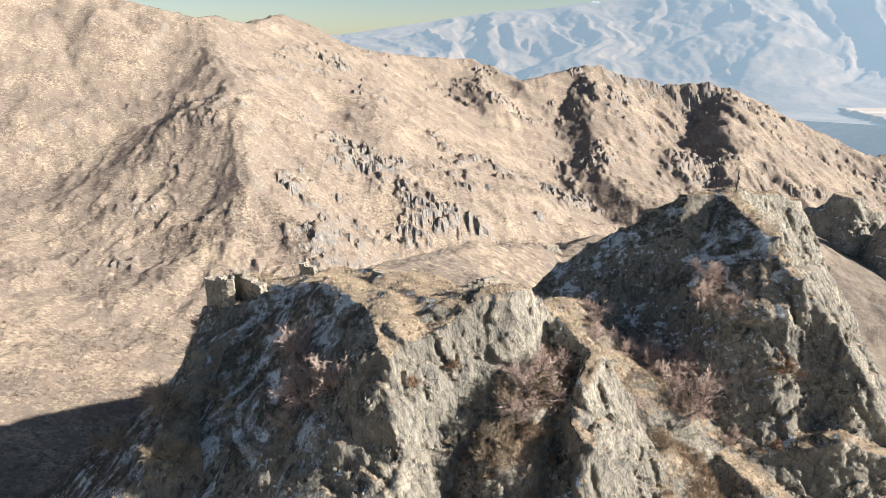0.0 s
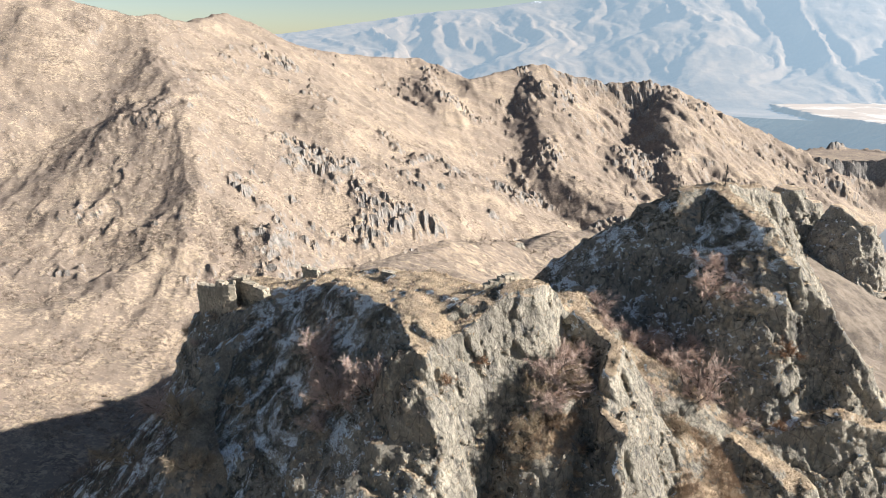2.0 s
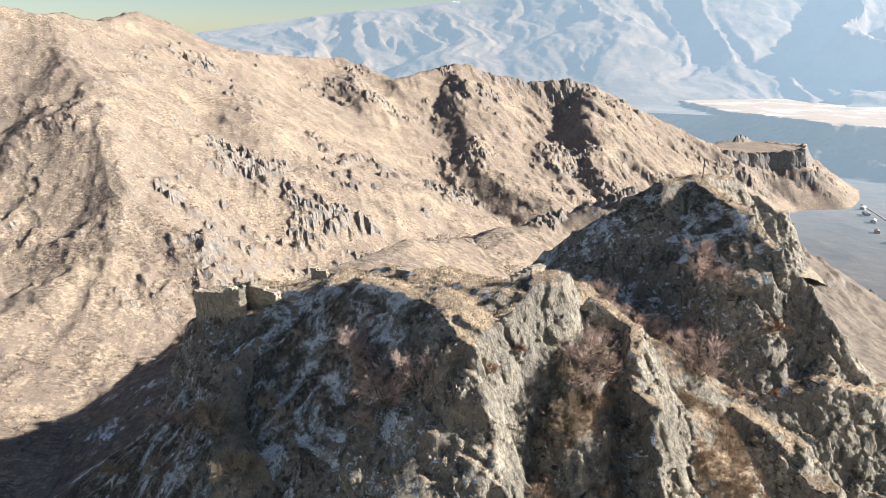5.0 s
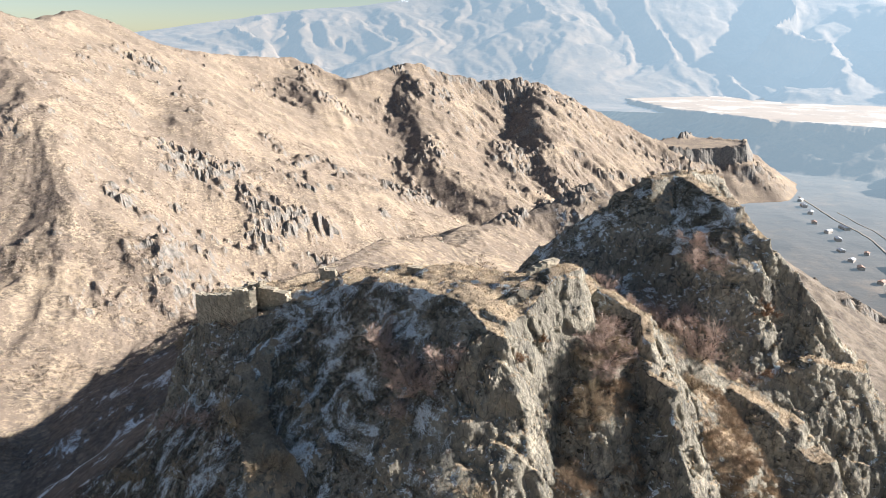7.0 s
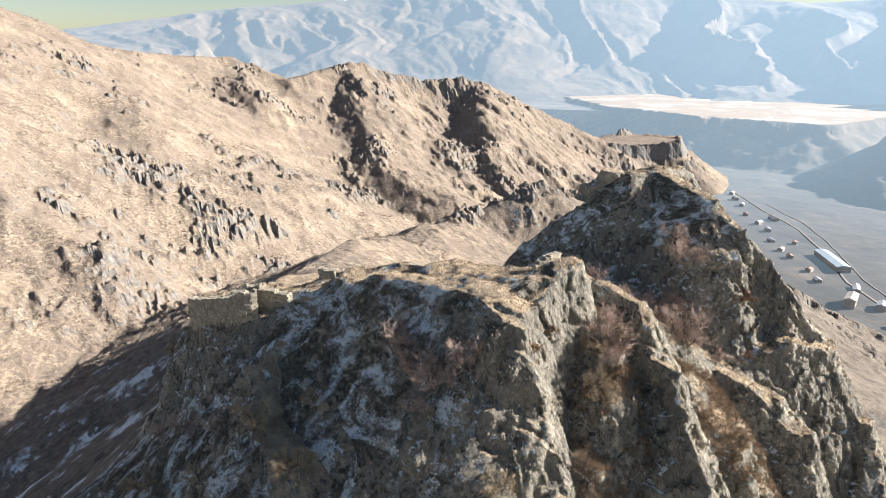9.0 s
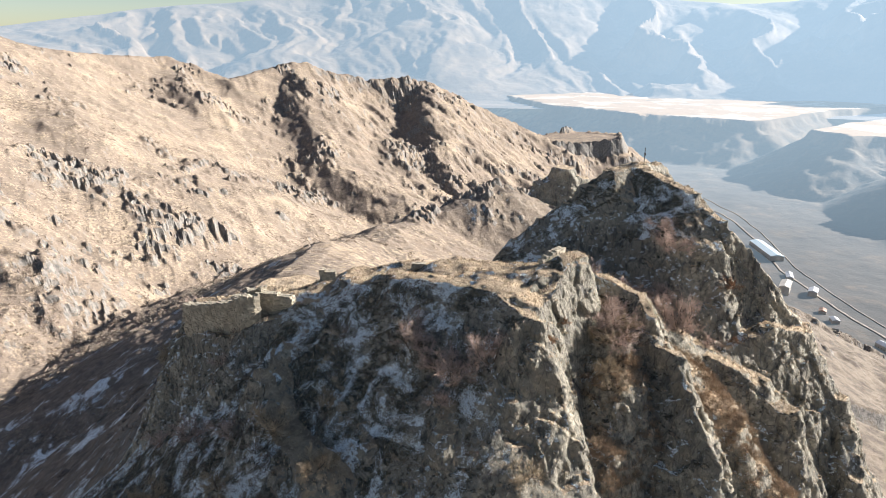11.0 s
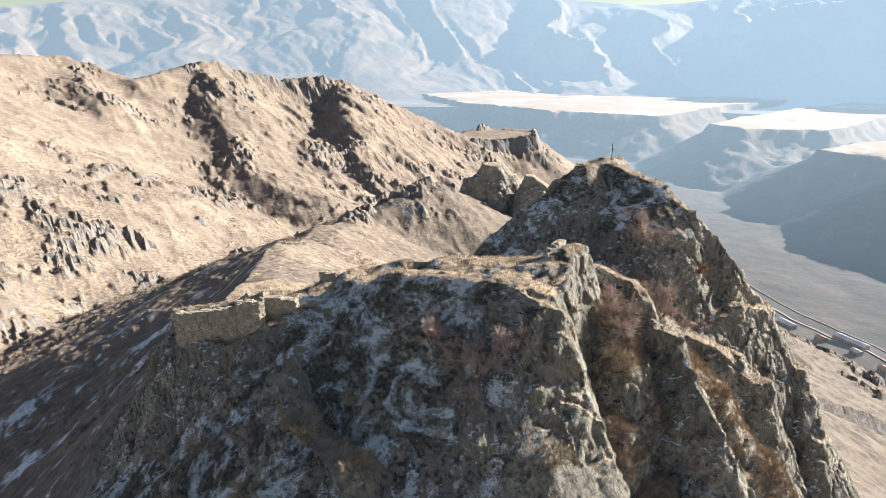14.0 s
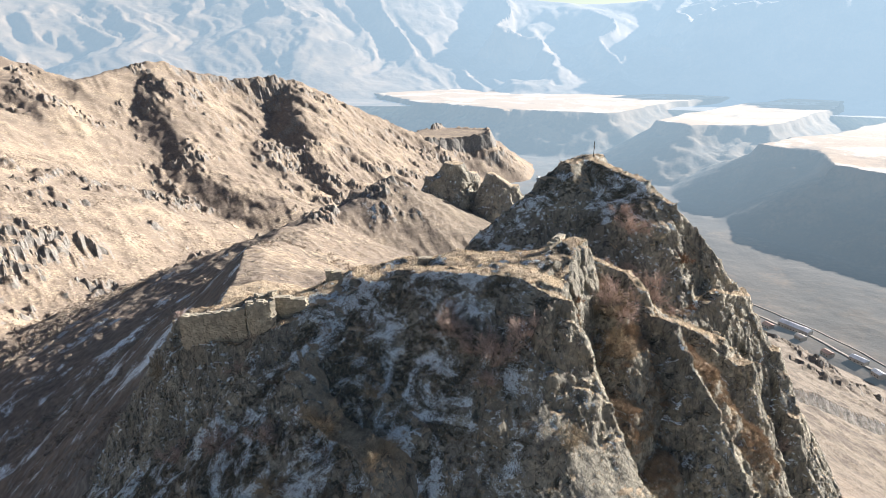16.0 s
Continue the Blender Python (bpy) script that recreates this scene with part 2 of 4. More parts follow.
def crest(x, y, nodes):
    """Height of a ridge along nodes: x, y, z, then for the left and for the right side the width, the slope, the cliff's drop and the slope at its foot."""
    best = np.full(np.shape(x), -1e4, np.float32)
    for a, b in zip(nodes[:-1], nodes[1:]):
        dx, dy = b[0] - a[0], b[1] - a[1]
        ll = dx * dx + dy * dy
        s = np.clip(((x - a[0]) * dx + (y - a[1]) * dy) / ll, 0, 1)
        ex, ey = x - a[0] - s * dx, y - a[1] - s * dy
        d = np.hypot(ex, ey)
        left = np.clip(0.5 + (dx * ey - dy * ex) / (math.sqrt(ll) * np.maximum(d, 0.01)) * 2, 0, 1)
        v = [a[i] + s * (b[i] - a[i]) for i in range(2, 11)]
        falls = []
        for wide, steep, drop, foot in (v[1:5], v[5:9]):
            e = np.maximum(d - wide, 0)
            falls.append(np.minimum(e * steep, drop) + np.maximum(e - drop / steep, 0) * foot)
        best = np.maximum(best, v[0] - falls[0] * left - falls[1] * (1 - left))
    return best


def smax(a, b, k):
    """Greater of two heights, blended over k metres."""
    h = np.clip(0.5 + 0.5 * (a - b) / k, 0, 1)
    return b + h * (a - b) + k * h * (1 - h)


def sheet_mesh(name, xs, ys, zs, material, smooth=True):
    """One mesh from 2D arrays of places."""
    r, c = xs.shape
    me = bpy.data.meshes.new(name)
    me.vertices.add(r * c)
    me.vertices.foreach_set("co", np.stack([xs, ys, zs], -1).astype(np.float32).ravel())
    i = np.arange(r * c, dtype=np.int32).reshape(r, c)
    quads = np.stack([i[:-1, :-1], i[:-1, 1:], i[1:, 1:], i[1:, :-1]], -1).reshape(-1, 4)
    fill_quads(me, quads, smooth)
    me.materials.append(material)
    return me


def fill_quads(me, quads, smooth):
    me.loops.add(quads.size)
    me.loops.foreach_set("vertex_index", quads.astype(np.int32).ravel())
    me.polygons.add(len(quads))
    me.polygons.foreach_set("loop_start", np.arange(0, quads.size, 4, dtype=np.int32))
    me.polygons.foreach_set("use_smooth", np.broadcast_to(smooth, len(quads)).astype(bool))
    me.update(calc_edges=True)


def skin(field, origin, step):
    """Surface nets: the skin of a solid whose inside is where field > 0. Returns places and quads."""
    inside = field > 0
    nx, ny, nz = field.shape
    total = np.zeros((nx - 1, ny - 1, nz - 1), np.int8)
    for a in (0, 1):
        for b in (0, 1):
            for c in (0, 1):
                total += inside[a:nx - 1 + a, b:ny - 1 + b, c:nz - 1 + c]
    cell = np.argwhere((total > 0) & (total < 8))
    index = np.full(total.shape, -1, np.int32)
    index[tuple(cell.T)] = np.arange(len(cell))
    acc, cnt = np.zeros((len(cell), 3), np.float32), np.zeros(len(cell), np.float32)
    corners = [(a, b, c) for a in (0, 1) for b in (0, 1) for c in (0, 1)]
    for p in corners:
        for ax in range(3):
            if p[ax]:
                continue
            q = tuple(p[k] + (k == ax) for k in range(3))
            fp, fq = field[tuple((cell + p).T)], field[tuple((cell + q).T)]
            m = (fp > 0) != (fq > 0)
            f = np.where(m, fp / np.where(m, fp - fq, 1), 0)
            place = np.repeat(np.array([p], np.float32), len(cell), 0)
            place[:, ax] += f
            acc += place * m[:, None]
            cnt += m
    verts = (cell + acc / cnt[:, None]) * step + np.array(origin)
    quads = []
    for ax in range(3):
        u, v = (ax + 1) % 3, (ax + 2) % 3
        sl0 = [slice(0, None)] * 3
        sl1 = [slice(0, None)] * 3
        sl0[ax], sl1[ax] = slice(0, -1), slice(1, None)
        change = np.argwhere(inside[tuple(sl0)] != inside[tuple(sl1)])
        ok = (change[:, u] > 0) & (change[:, v] > 0) & (change[:, u] < field.shape[u] - 1) & (change[:, v] < field.shape[v] - 1)
        e = change[ok]
        out = inside[tuple(e.T)]
        du, dv = np.eye(3, dtype=int)[u], np.eye(3, dtype=int)[v]
        ring = [index[tuple((e + o).T)] for o in (-du - dv, -dv, 0 * du, -du)]
        q = np.stack(ring, -1)
        q[~out] = q[~out][:, ::-1]
        quads.append(q)
    return verts, np.concatenate(quads)


# ---------------------------------------------------------------- the lie of the land
# each ridge: nodes of x, y, z, then (width, slope, cliff drop, foot slope) to the left and to the right of its run
RIM = [(-38, 95.5, 60.5, 1, 1, 2, 2, 0.5, 2.4, 14, 1.5), (-36.3, 92.6, 61.2, 0.5, 2, 9, 2, 0.5, 2.4, 15, 1.3), (-34, 88.4, 63, 0.5, 2, 9, 2, 0.5, 2.4, 15, 1.3), (-32.2, 85.2, 63.6, 0.5, 2, 9, 2, 0.5, 2.2, 12, 1.1), (-29.4, 81, 66.1, 0.5, 2, 9, 2, 0.8, 1.3, 12, 1.1), (-22.5, 77.8, 69.4, 2, 0.5, 1, 2, 0.5, 0.95, 20, 0.9), (-16.8, 74.6, 72.3, 2, 0.4, 1, 2, 0.4, 0.85, 20, 0.85), (-13.4, 69, 74, 3, 0.4, 1, 2, 0.4, 0.9, 20, 0.9), (-9.4, 62.6, 75.2, 3, 0.4, 1, 2, 0.3, 1, 20, 0.95), (-6.7, 57, 75.7, 3, 0.4, 1, 2.6, 0.3, 1.2, 20, 1), (-4.6, 52, 74.4, 0.8, 2.6, 8, 2.6, 0.3, 1.7, 20, 1.6)]
TOP = [(-34.2, 95, 65, 2, 0.8, 2, 1.2, 1.2, 3, 6, 2.6), (-27.4, 86, 68.9, 2, 0.7, 2, 1.2, 1.6, 3, 6, 2.6), (-22.5, 81.5, 69.8, 2, 0.6, 2, 1.2, 1.2, 1.4, 3, 2), (-14, 79, 71.4, 3, 0.6, 3, 1, 3, 0.6, 1.5, 2), (-4, 70, 74.1, 4, 0.6, 4, 1.2, 4, 0.5, 1.5, 2.4), (1, 62, 75.7, 2.5, 1.2, 5, 1.6, 3, 0.5, 1, 2.6)]
WEST_RIB = [(-22, 76, 68.6, 1, 0.9, 3, 1.6, 1, 1.2, 9, 1.05), (-27.3, 74.5, 65.1, 1.5, 0.5, 2, 1.6, 0.9, 1.5, 10, 1.05), (-30.4, 65, 61.5, 2, 0.4, 2, 1.4, 1.2, 1.2, 9, 1.05), (-28.5, 57.5, 60.6, 1.6, 0.7, 2, 1.8, 1.5, 0.8, 8, 0.9), (-32, 48, 44, 1.5, 1.6, 8, 1.6, 2, 0.9, 8, 0.9)]
HEAD = [(-4.2, 52.3, 74, 1.5, 0.5, 1, 2.4, 0.4, 3, 9, 2.4), (-1, 55, 74.8, 2.5, 0.4, 1, 2.4, 0.5, 3, 9, 2.4), (2.2, 57.2, 76.2, 2.5, 0.4, 1.5, 1, 0.8, 3.2, 10, 2.4), (5.6, 58.8, 77.2, 2.2, 0.6, 3, 1.4, 1.4, 3.4, 11, 2.4), (8.2, 62, 76.4, 1.5, 1.6, 6, 2, 1.2, 3, 7, 2.4)]
SPUR_ONE = [(-5.5, 53, 74.2, 0.6, 2.6, 9, 2.4, 0.4, 2.5, 9, 2), (-4.6, 50.5, 74.5, 0.6, 3, 11, 2.6, 0.4, 2.6, 9, 2.4), (-9, 48.9, 66.7, 0.8, 2.6, 9, 2.4, 0.6, 2.2, 6, 2.2), (-7, 45.5, 62.1, 0.8, 2.4, 9, 2.2, 0.6, 2, 6, 2), (-4, 42, 55.8, 0.8, 2.2, 8, 2, 0.8, 2, 8, 2), (-2, 34, 40, 1, 1.8, 8, 1.8, 1, 1.8, 8, 1.8), (0, 20, 14, 1, 1.2, 8, 0.8, 1, 1.2, 8, 0.8)]
SPUR_TWO = [(13.5, 62, 72.3, 1, 1.2, 2, 1.6, 1, 1.2, 1.5, 1.6), (15.3, 57, 71.4, 0.7, 1.8, 8, 2, 0.5, 1.6, 4, 2), (13, 52.5, 70.5, 0.9, 2, 6, 2.2, 0.6, 1.8, 5, 2.2), (11.9, 50.2, 67.8, 0.5, 2.2, 9, 2.2, 0.4, 2, 7, 2.2), (12.6, 47.6, 67.7, 1, 2.4, 9, 2.2, 0.5, 2, 7, 2.2), (11.5, 44.5, 65.1, 0.4, 2.4, 12, 2.2, 0.3, 2.2, 9, 2.2), (11, 39, 59.7, 0.5, 2.4, 12, 2.2, 0.4, 2.2, 9, 2.2), (12, 31, 46, 1, 2, 9, 2, 1, 2, 9, 2), (14, 18, 20, 1, 1.4, 9, 1.2, 1, 1.4, 9, 1.2)]
KNOB_A = [(-20.5, 59.5, 63.2, 1.2, 1.3, 4, 2, 0.8, 1.8, 6, 2), (-22.5, 56.5, 61.1, 1.2, 1.8, 8, 2, 0.8, 2.2, 8, 2), (-25, 52, 53, 1, 1.8, 8, 1.8, 0.8, 1.8, 8, 1.8), (-29, 44, 40, 1, 1.4, 8, 1.2, 1, 1.4, 8, 1.2)]
KNOB_B = [(-14.6, 54.5, 66.2, 1.2, 1.3, 4, 2, 0.8, 1.8, 6, 2), (-15.8, 51.2, 64.1, 1.4, 2.2, 9, 2.2, 1, 2.4, 8, 2.2), (-17.5, 47.5, 57.5, 1, 2, 8, 2, 0.8, 2, 8, 2), (-20, 40, 42, 1, 1.6, 8, 1.6, 1, 1.6, 8, 1.6)]
GULLY = [(12, 62, 70.6, 2, 0.6, 1, 2, 2, 0.6, 1, 2), (9, 55, 69.2, 1.5, 0.6, 1, 2.2, 1.5, 0.6, 1, 2.2), (6, 51, 65.7, 1.5, 0.6, 1, 2.2, 1.5, 0.6, 1, 2.2), (1.5, 48, 60.4, 1.5, 0.6, 1, 2.2, 1.5, 0.6, 1, 2.2), (3, 43, 54, 1.5, 0.6, 1, 2, 1.5, 0.6, 1, 2), (5, 32, 38, 3, 0.6, 2, 1.6, 3, 0.6, 2, 1.6)]
LEDGE = [(14, 70, 71, 2, 0.5, 1, 1.2, 2, 0.8, 2, 1.4), (21, 63.5, 65.1, 2, 0.5, 1, 1.2, 2, 0.7, 2, 1.6), (32.5, 58.3, 59.5, 1.6, 0.5, 1, 1.4, 1.6, 1.2, 2, 2), (40, 56, 62.2, 1.4, 0.8, 2, 1.6, 1.2, 2.6, 9, 2.2), (46.5, 54.5, 60.5, 1.2, 1.6, 6, 2, 1.2, 2.6, 10, 2.2)]
APRON = [(20, 60, 63, 2, 0.5, 2, 1.4, 2, 0.6, 2, 1.6), (20, 52, 58.2, 2.5, 0.4, 2, 1.8, 2, 0.6, 2, 1.8), (22, 45, 50, 3, 0.5, 2, 1.8, 2, 0.6, 2, 1.8), (24, 34, 36, 3, 0.8, 5, 1.4, 3, 0.8, 5, 1.4)]
SPUR_THREE = [(30, 57, 59.7, 1.5, 1.4, 4, 2, 1.5, 1.6, 4, 2), (34, 52, 57.2, 1.8, 2.4, 11, 2.2, 1.6, 2.2, 9, 2.2), (34.8, 48, 54.2, 1.6, 2.6, 12, 2.4, 1.3, 2.6, 12, 2.4), (36, 45, 45, 1.3, 2.2, 9, 2.2, 1.3, 2.2, 9, 2.2), (38, 34, 24, 2, 1.6, 9, 1.6, 2, 1.6, 9, 1.6)]
SPUR_FOUR = [(43.5, 60, 66.7, 1, 2, 9, 2, 1, 2, 7, 2), (48, 56.3, 60.6, 1.2, 2, 12, 1.8, 1.2, 2.4, 10, 2), (49.5, 50, 51.8, 1.2, 2, 12, 1.8, 1.2, 2.4, 10, 2), (45.2, 43.3, 43.2, 1.2, 2.4, 12, 1.8, 1.2, 2.4, 10, 2), (45, 35, 30, 1.5, 1.6, 9, 1.6, 1.5, 1.6, 9, 1.6)]
SUMMIT = [(17.5, 90.5, 69.3, 1, 1.4, 8, 1.6, 0.5, 1.2, 6, 1.6), (21.5, 88.6, 72.5, 1, 1.6, 12, 1.6, 0.5, 1.2, 6, 1.6), (25.5, 86.8, 75.4, 1, 1.6, 12, 1.6, 0.6, 1.1, 6, 1.6), (29.5, 85.8, 78.6, 2, 2, 16, 1.6, 0.8, 1.0, 5, 1.6), (34, 85.2, 80.9, 2, 2, 16, 1.6, 1.2, 0.9, 5, 1.6), (40, 85, 81.9, 2, 2, 16, 1.6, 1.2, 1.2, 8, 2), (45, 88, 80.2, 2, 2, 16, 1.6, 2, 1.6, 14, 1.6), (50, 92, 78.6, 2, 1.8, 16, 1.4, 2, 1.8, 14, 1.6)]
SUMMIT_SPUR = [(38, 84, 81.5, 1.5, 1.7, 14, 1.5, 0.8, 1.0, 10, 1.8), (38.5, 77, 80.2, 1.4, 1.8, 14, 1.5, 0.8, 1.0, 9, 1.9), (38.5, 72, 78.8, 1.2, 1.9, 14, 1.5, 0.8, 0.8, 6, 1.9), (38.5, 69, 77.2, 1, 2, 14, 1.6, 0.6, 0.9, 5, 2.6), (38.5, 66, 76.2, 0.8, 2.2, 14, 1.6, 0.3, 2.2, 6, 3.2), (41.2, 62.8, 71.7, 0.8, 2.4, 12, 1.6, 0.2, 3, 10, 3.2), (44.5, 59.3, 66.3, 0.8, 2.4, 12, 1.6, 0.6, 2.6, 9, 2.4)]
SPINE = [(-27, 100, 62, 3, 1.5, 30, 0.8, 4, 0.35, 6, 0.55), (-12, 135, 53.5, 2, 1.0, 60, 0.78, 4, 0.32, 6, 0.55), (8, 182, 43, 2, 0.85, 60, 0.72, 3, 0.45, 8, 0.55), (28, 218, 32, 2, 0.78, 80, 0.65, 3, 0.45, 10, 0.5),
         (42, 250, 16.5, 3, 0.55, 80, 0.5, 5, 0.35, 80, 0.5), (52, 268, 10, 5, 0.46, 80, 0.46, 6, 0.4, 80, 0.5), (84, 318, 4, 8, 0.44, 80, 0.46, 8, 0.4, 80, 0.5), (122, 352, -4, 6, 0.44, 80, 0.46, 5, 0.4, 80, 0.5), (181, 360, 5, 9, 0.44, 80, 0.46, 8, 0.5, 80, 0.5),
         (210, 372, -14, 6, 0.5, 80, 0.5, 5, 0.6, 80, 0.5), (280, 360, -26, 8, 0.6, 80, 0.5, 8, 0.6, 80, 0.5), (360, 380, -80, 8, 0.6, 80, 0.5, 8, 0.6, 80, 0.5)]
BODY = [(36, 96, 62, 4, 1.1, 90, 0.62, 4, 1.1, 90, 0.62), (16, 76, 62, 2, 1.1, 90, 0.62, 2, 1.2, 90, 0.62), (4, 58, 50, 3, 1.0, 90, 0.62, 3, 1.0, 90, 0.62), (8, 44, 32, 3, 0.9, 90, 0.62, 3, 0.9, 90, 0.62), (10, -60, -90, 4, 0.7, 90, 0.62, 4, 0.7, 90, 0.62)]
WEST = [(-22, 72, 55, 2, 1.0, 90, 0.9, 2, 0.85, 90, 0.7), (-17, 52, 52, 2, 1.0, 90, 0.9, 3, 0.85, 90, 0.7), (-20, 34, 36, 2, 1.0, 90, 0.9, 4, 0.85, 90, 0.7), (-24, 0, 0, 4, 0.8, 90, 0.6, 6, 0.8, 90, 0.6), (-40, -80, -70, 8, 0.5, 90, 0.5, 8, 0.5, 90, 0.5)]


def both(x, y, z, w, s, drop, foot):
    return (x, y, z, w, s, drop, foot, w, s, drop, foot)


HILL = [both(-1100, 900, 330, 10, 0.6, 120, 0.55), both(-620, 900, 215, 10, 0.6, 120, 0.55), both(-466, 907, 164, 10, 0.6, 120, 0.55), both(-353, 936, 136, 10, 0.66, 120, 0.62), both(-311, 1055, 132, 8, 0.52, 120, 0.48), both(-287, 1217, 155, 6, 0.52, 120, 0.48), both(-209, 1283, 110, 8, 0.52, 120, 0.48), both(-99, 1396, 82, 8, 0.52, 120, 0.48), both(60, 1549, 68, 8, 0.52, 120, 0.48), both(179, 1439, 28, 8, 0.52, 120, 0.48), both(335, 1513, 53, 8, 0.8, 120, 0.5), both(513, 1515, 12, 8, 0.8, 120, 0.5), both(668, 1509, -2, 8, 0.8, 120, 0.5), both(704, 1437, -38, 8, 0.8, 120, 0.5), both(770, 1370, -110, 8, 0.8, 90, 0.5), both(830, 1330, -175, 8, 0.8, 90, 0.5)]
HILL_RIB = [both(335, 1513, 50, 14, 0.44, 120, 0.42), both(300, 1300, -24, 14, 0.44, 120, 0.42), both(270, 1080, -82, 14, 0.42, 120, 0.42), both(300, 900, -125, 14, 0.4, 120, 0.4)]
HILL_RIB_EAST = [both(668, 1509, -5, 12, 0.5, 120, 0.45), both(560, 1280, -66, 12, 0.5, 120, 0.45), both(500, 1080, -126, 12, 0.5, 120, 0.45), both(480, 900, -188, 12, 0.45, 120, 0.45)]
HILL_SPUR = [(-345, 960, 133, 6, 0.57, 120, 0.51, 6, 0.38, 120, 0.36), (-235, 740, 53, 5, 0.57, 120, 0.51, 5, 0.38, 120, 0.36), (-172, 540, -17, 5, 0.57, 120, 0.51, 5, 0.38, 120, 0.36), (-190, 455, -48, 5, 0.57, 120, 0.51, 5, 0.38, 120, 0.36), (-240, 330, -74, 5, 0.57, 90, 0.51, 5, 0.38, 120, 0.36)]
HILL_SHOULDER = [both(-120, 1050, 28, 20, 0.5, 120, 0.5), both(-110, 850, 8, 20, 0.5, 120, 0.5), both(-60, 740, -34, 20, 0.5, 120, 0.5), both(0, 690, -80, 20, 0.5, 120, 0.5)]
HILL_NOSE = [both(60, 1549, 66, 14, 0.48, 120, 0.45), both(90, 1250, -4, 14, 0.48, 120, 0.45), both(90, 1000, -84, 14, 0.46, 120, 0.45), both(100, 850, -140, 14, 0.46, 120, 0.45)]
PINNACLES = [[both(232, 386, 3, 7, 2.4, 40, 0.8), both(246, 380, 14, 8, 2.4, 44, 0.8), both(258, 375, 6, 6, 2.4, 40, 0.8)], [both(262, 352, 8, 6, 2.4, 34, 0.8), both(272, 344, -1, 6, 2.2, 34, 0.8)],
             [both(310, 634, -62, 9, 2.4, 30, 0.7), both(325, 628, -64, 8, 2.4, 30, 0.7)], [both(205, 560, -74, 10, 1.6, 30, 0.6), both(250, 600, -72, 10, 1.6, 30, 0.6)], [both(320, 340, -44, 8, 1.8, 40, 0.7), both(350, 320, -66, 8, 1.8, 40, 0.7)]]
SPINE_ROCKS = [(112, 345), (150, 338), (196, 335), (204, 388), (150, 380), (118, 366)]
MESA = [(930, 1432), (1010, 1500), (1154, 1525), (1212, 1398), (1124, 1320), (947, 1349)]
BENCHES = [[(1469, 2044), (1566, 1695), (1667, 1519), (1790, 1399), (1960, 1430), (2300, 1500), (3300, 1500), (4200, 2400), (3000, 3600), (1700, 3300)],
           [(1672, 1161), (1609, 1008), (1835, 896), (2574, 987), (2822, 1084), (3600, 1100), (3600, 1320), (2540, 1290), (2000, 1270)],
           [(1508, 763), (1493, 614), (1361, 537), (1348, 433), (1300, 250), (1400, 0), (3600, 0), (3600, 760), (1890, 700)]]
VALLEY = -258.0


def massif(x, y):
    """Height of the rocky ridge that carries the ruin, and which part of it is highest."""
    wx = x + 0.8 * fbm(x * 0.15, y * 0.11, 3.0 + 0 * x, 3)
    wy = y + 0.8 * fbm(x * 0.15, y * 0.11, 8.0 + 0 * x, 3)
    tops = [crest(wx, wy, k) for k in (RIM, TOP, WEST_RIB, HEAD, SPUR_ONE, KNOB_A, KNOB_B, GULLY, SPUR_TWO, LEDGE, APRON, SPUR_THREE, SPUR_FOUR, SUMMIT, SUMMIT_SPUR)]
    h = smax(smax(crest(x, y, SPINE), crest(x, y, BODY), 4.0), crest(x, y, WEST), 4.0)
    for k in tops:
        h = smax(h, k, 0.6)
    which = np.argmax(np.stack(tops), 0)
    h = h + 0.7 * fbm(x * 0.24, y * 0.24, 0 * x + 14.0, 3)
    return h, which


def outside(x, y, corners):
    """Distance outside a plan outline; below zero inside it."""
    d = np.full(np.shape(x), 1e9, np.float32)
    odd = np.zeros(np.shape(x), bool)
    for (ax, ay), (bx, by) in zip(corners, corners[1:] + corners[:1]):
        s = np.clip(((x - ax) * (bx - ax) + (y - ay) * (by - ay)) / ((bx - ax) ** 2 + (by - ay) ** 2), 0, 1)
        d = np.minimum(d, np.hypot(x - ax - s * (bx - ax), y - ay - s * (by - ay)))
        odd ^= ((ay > y) != (by > y)) & (x < ax + (bx - ax) * (y - ay) / ((by - ay) or 1e-6))
    return np.where(odd, -d, d)


def bench(x, y, corners, top, cliff, drop, talus):
    e = np.maximum(outside(x, y, corners), 0)
    return top - np.minimum(e * cliff, drop) - np.maximum(e - drop / cliff, 0) * talus


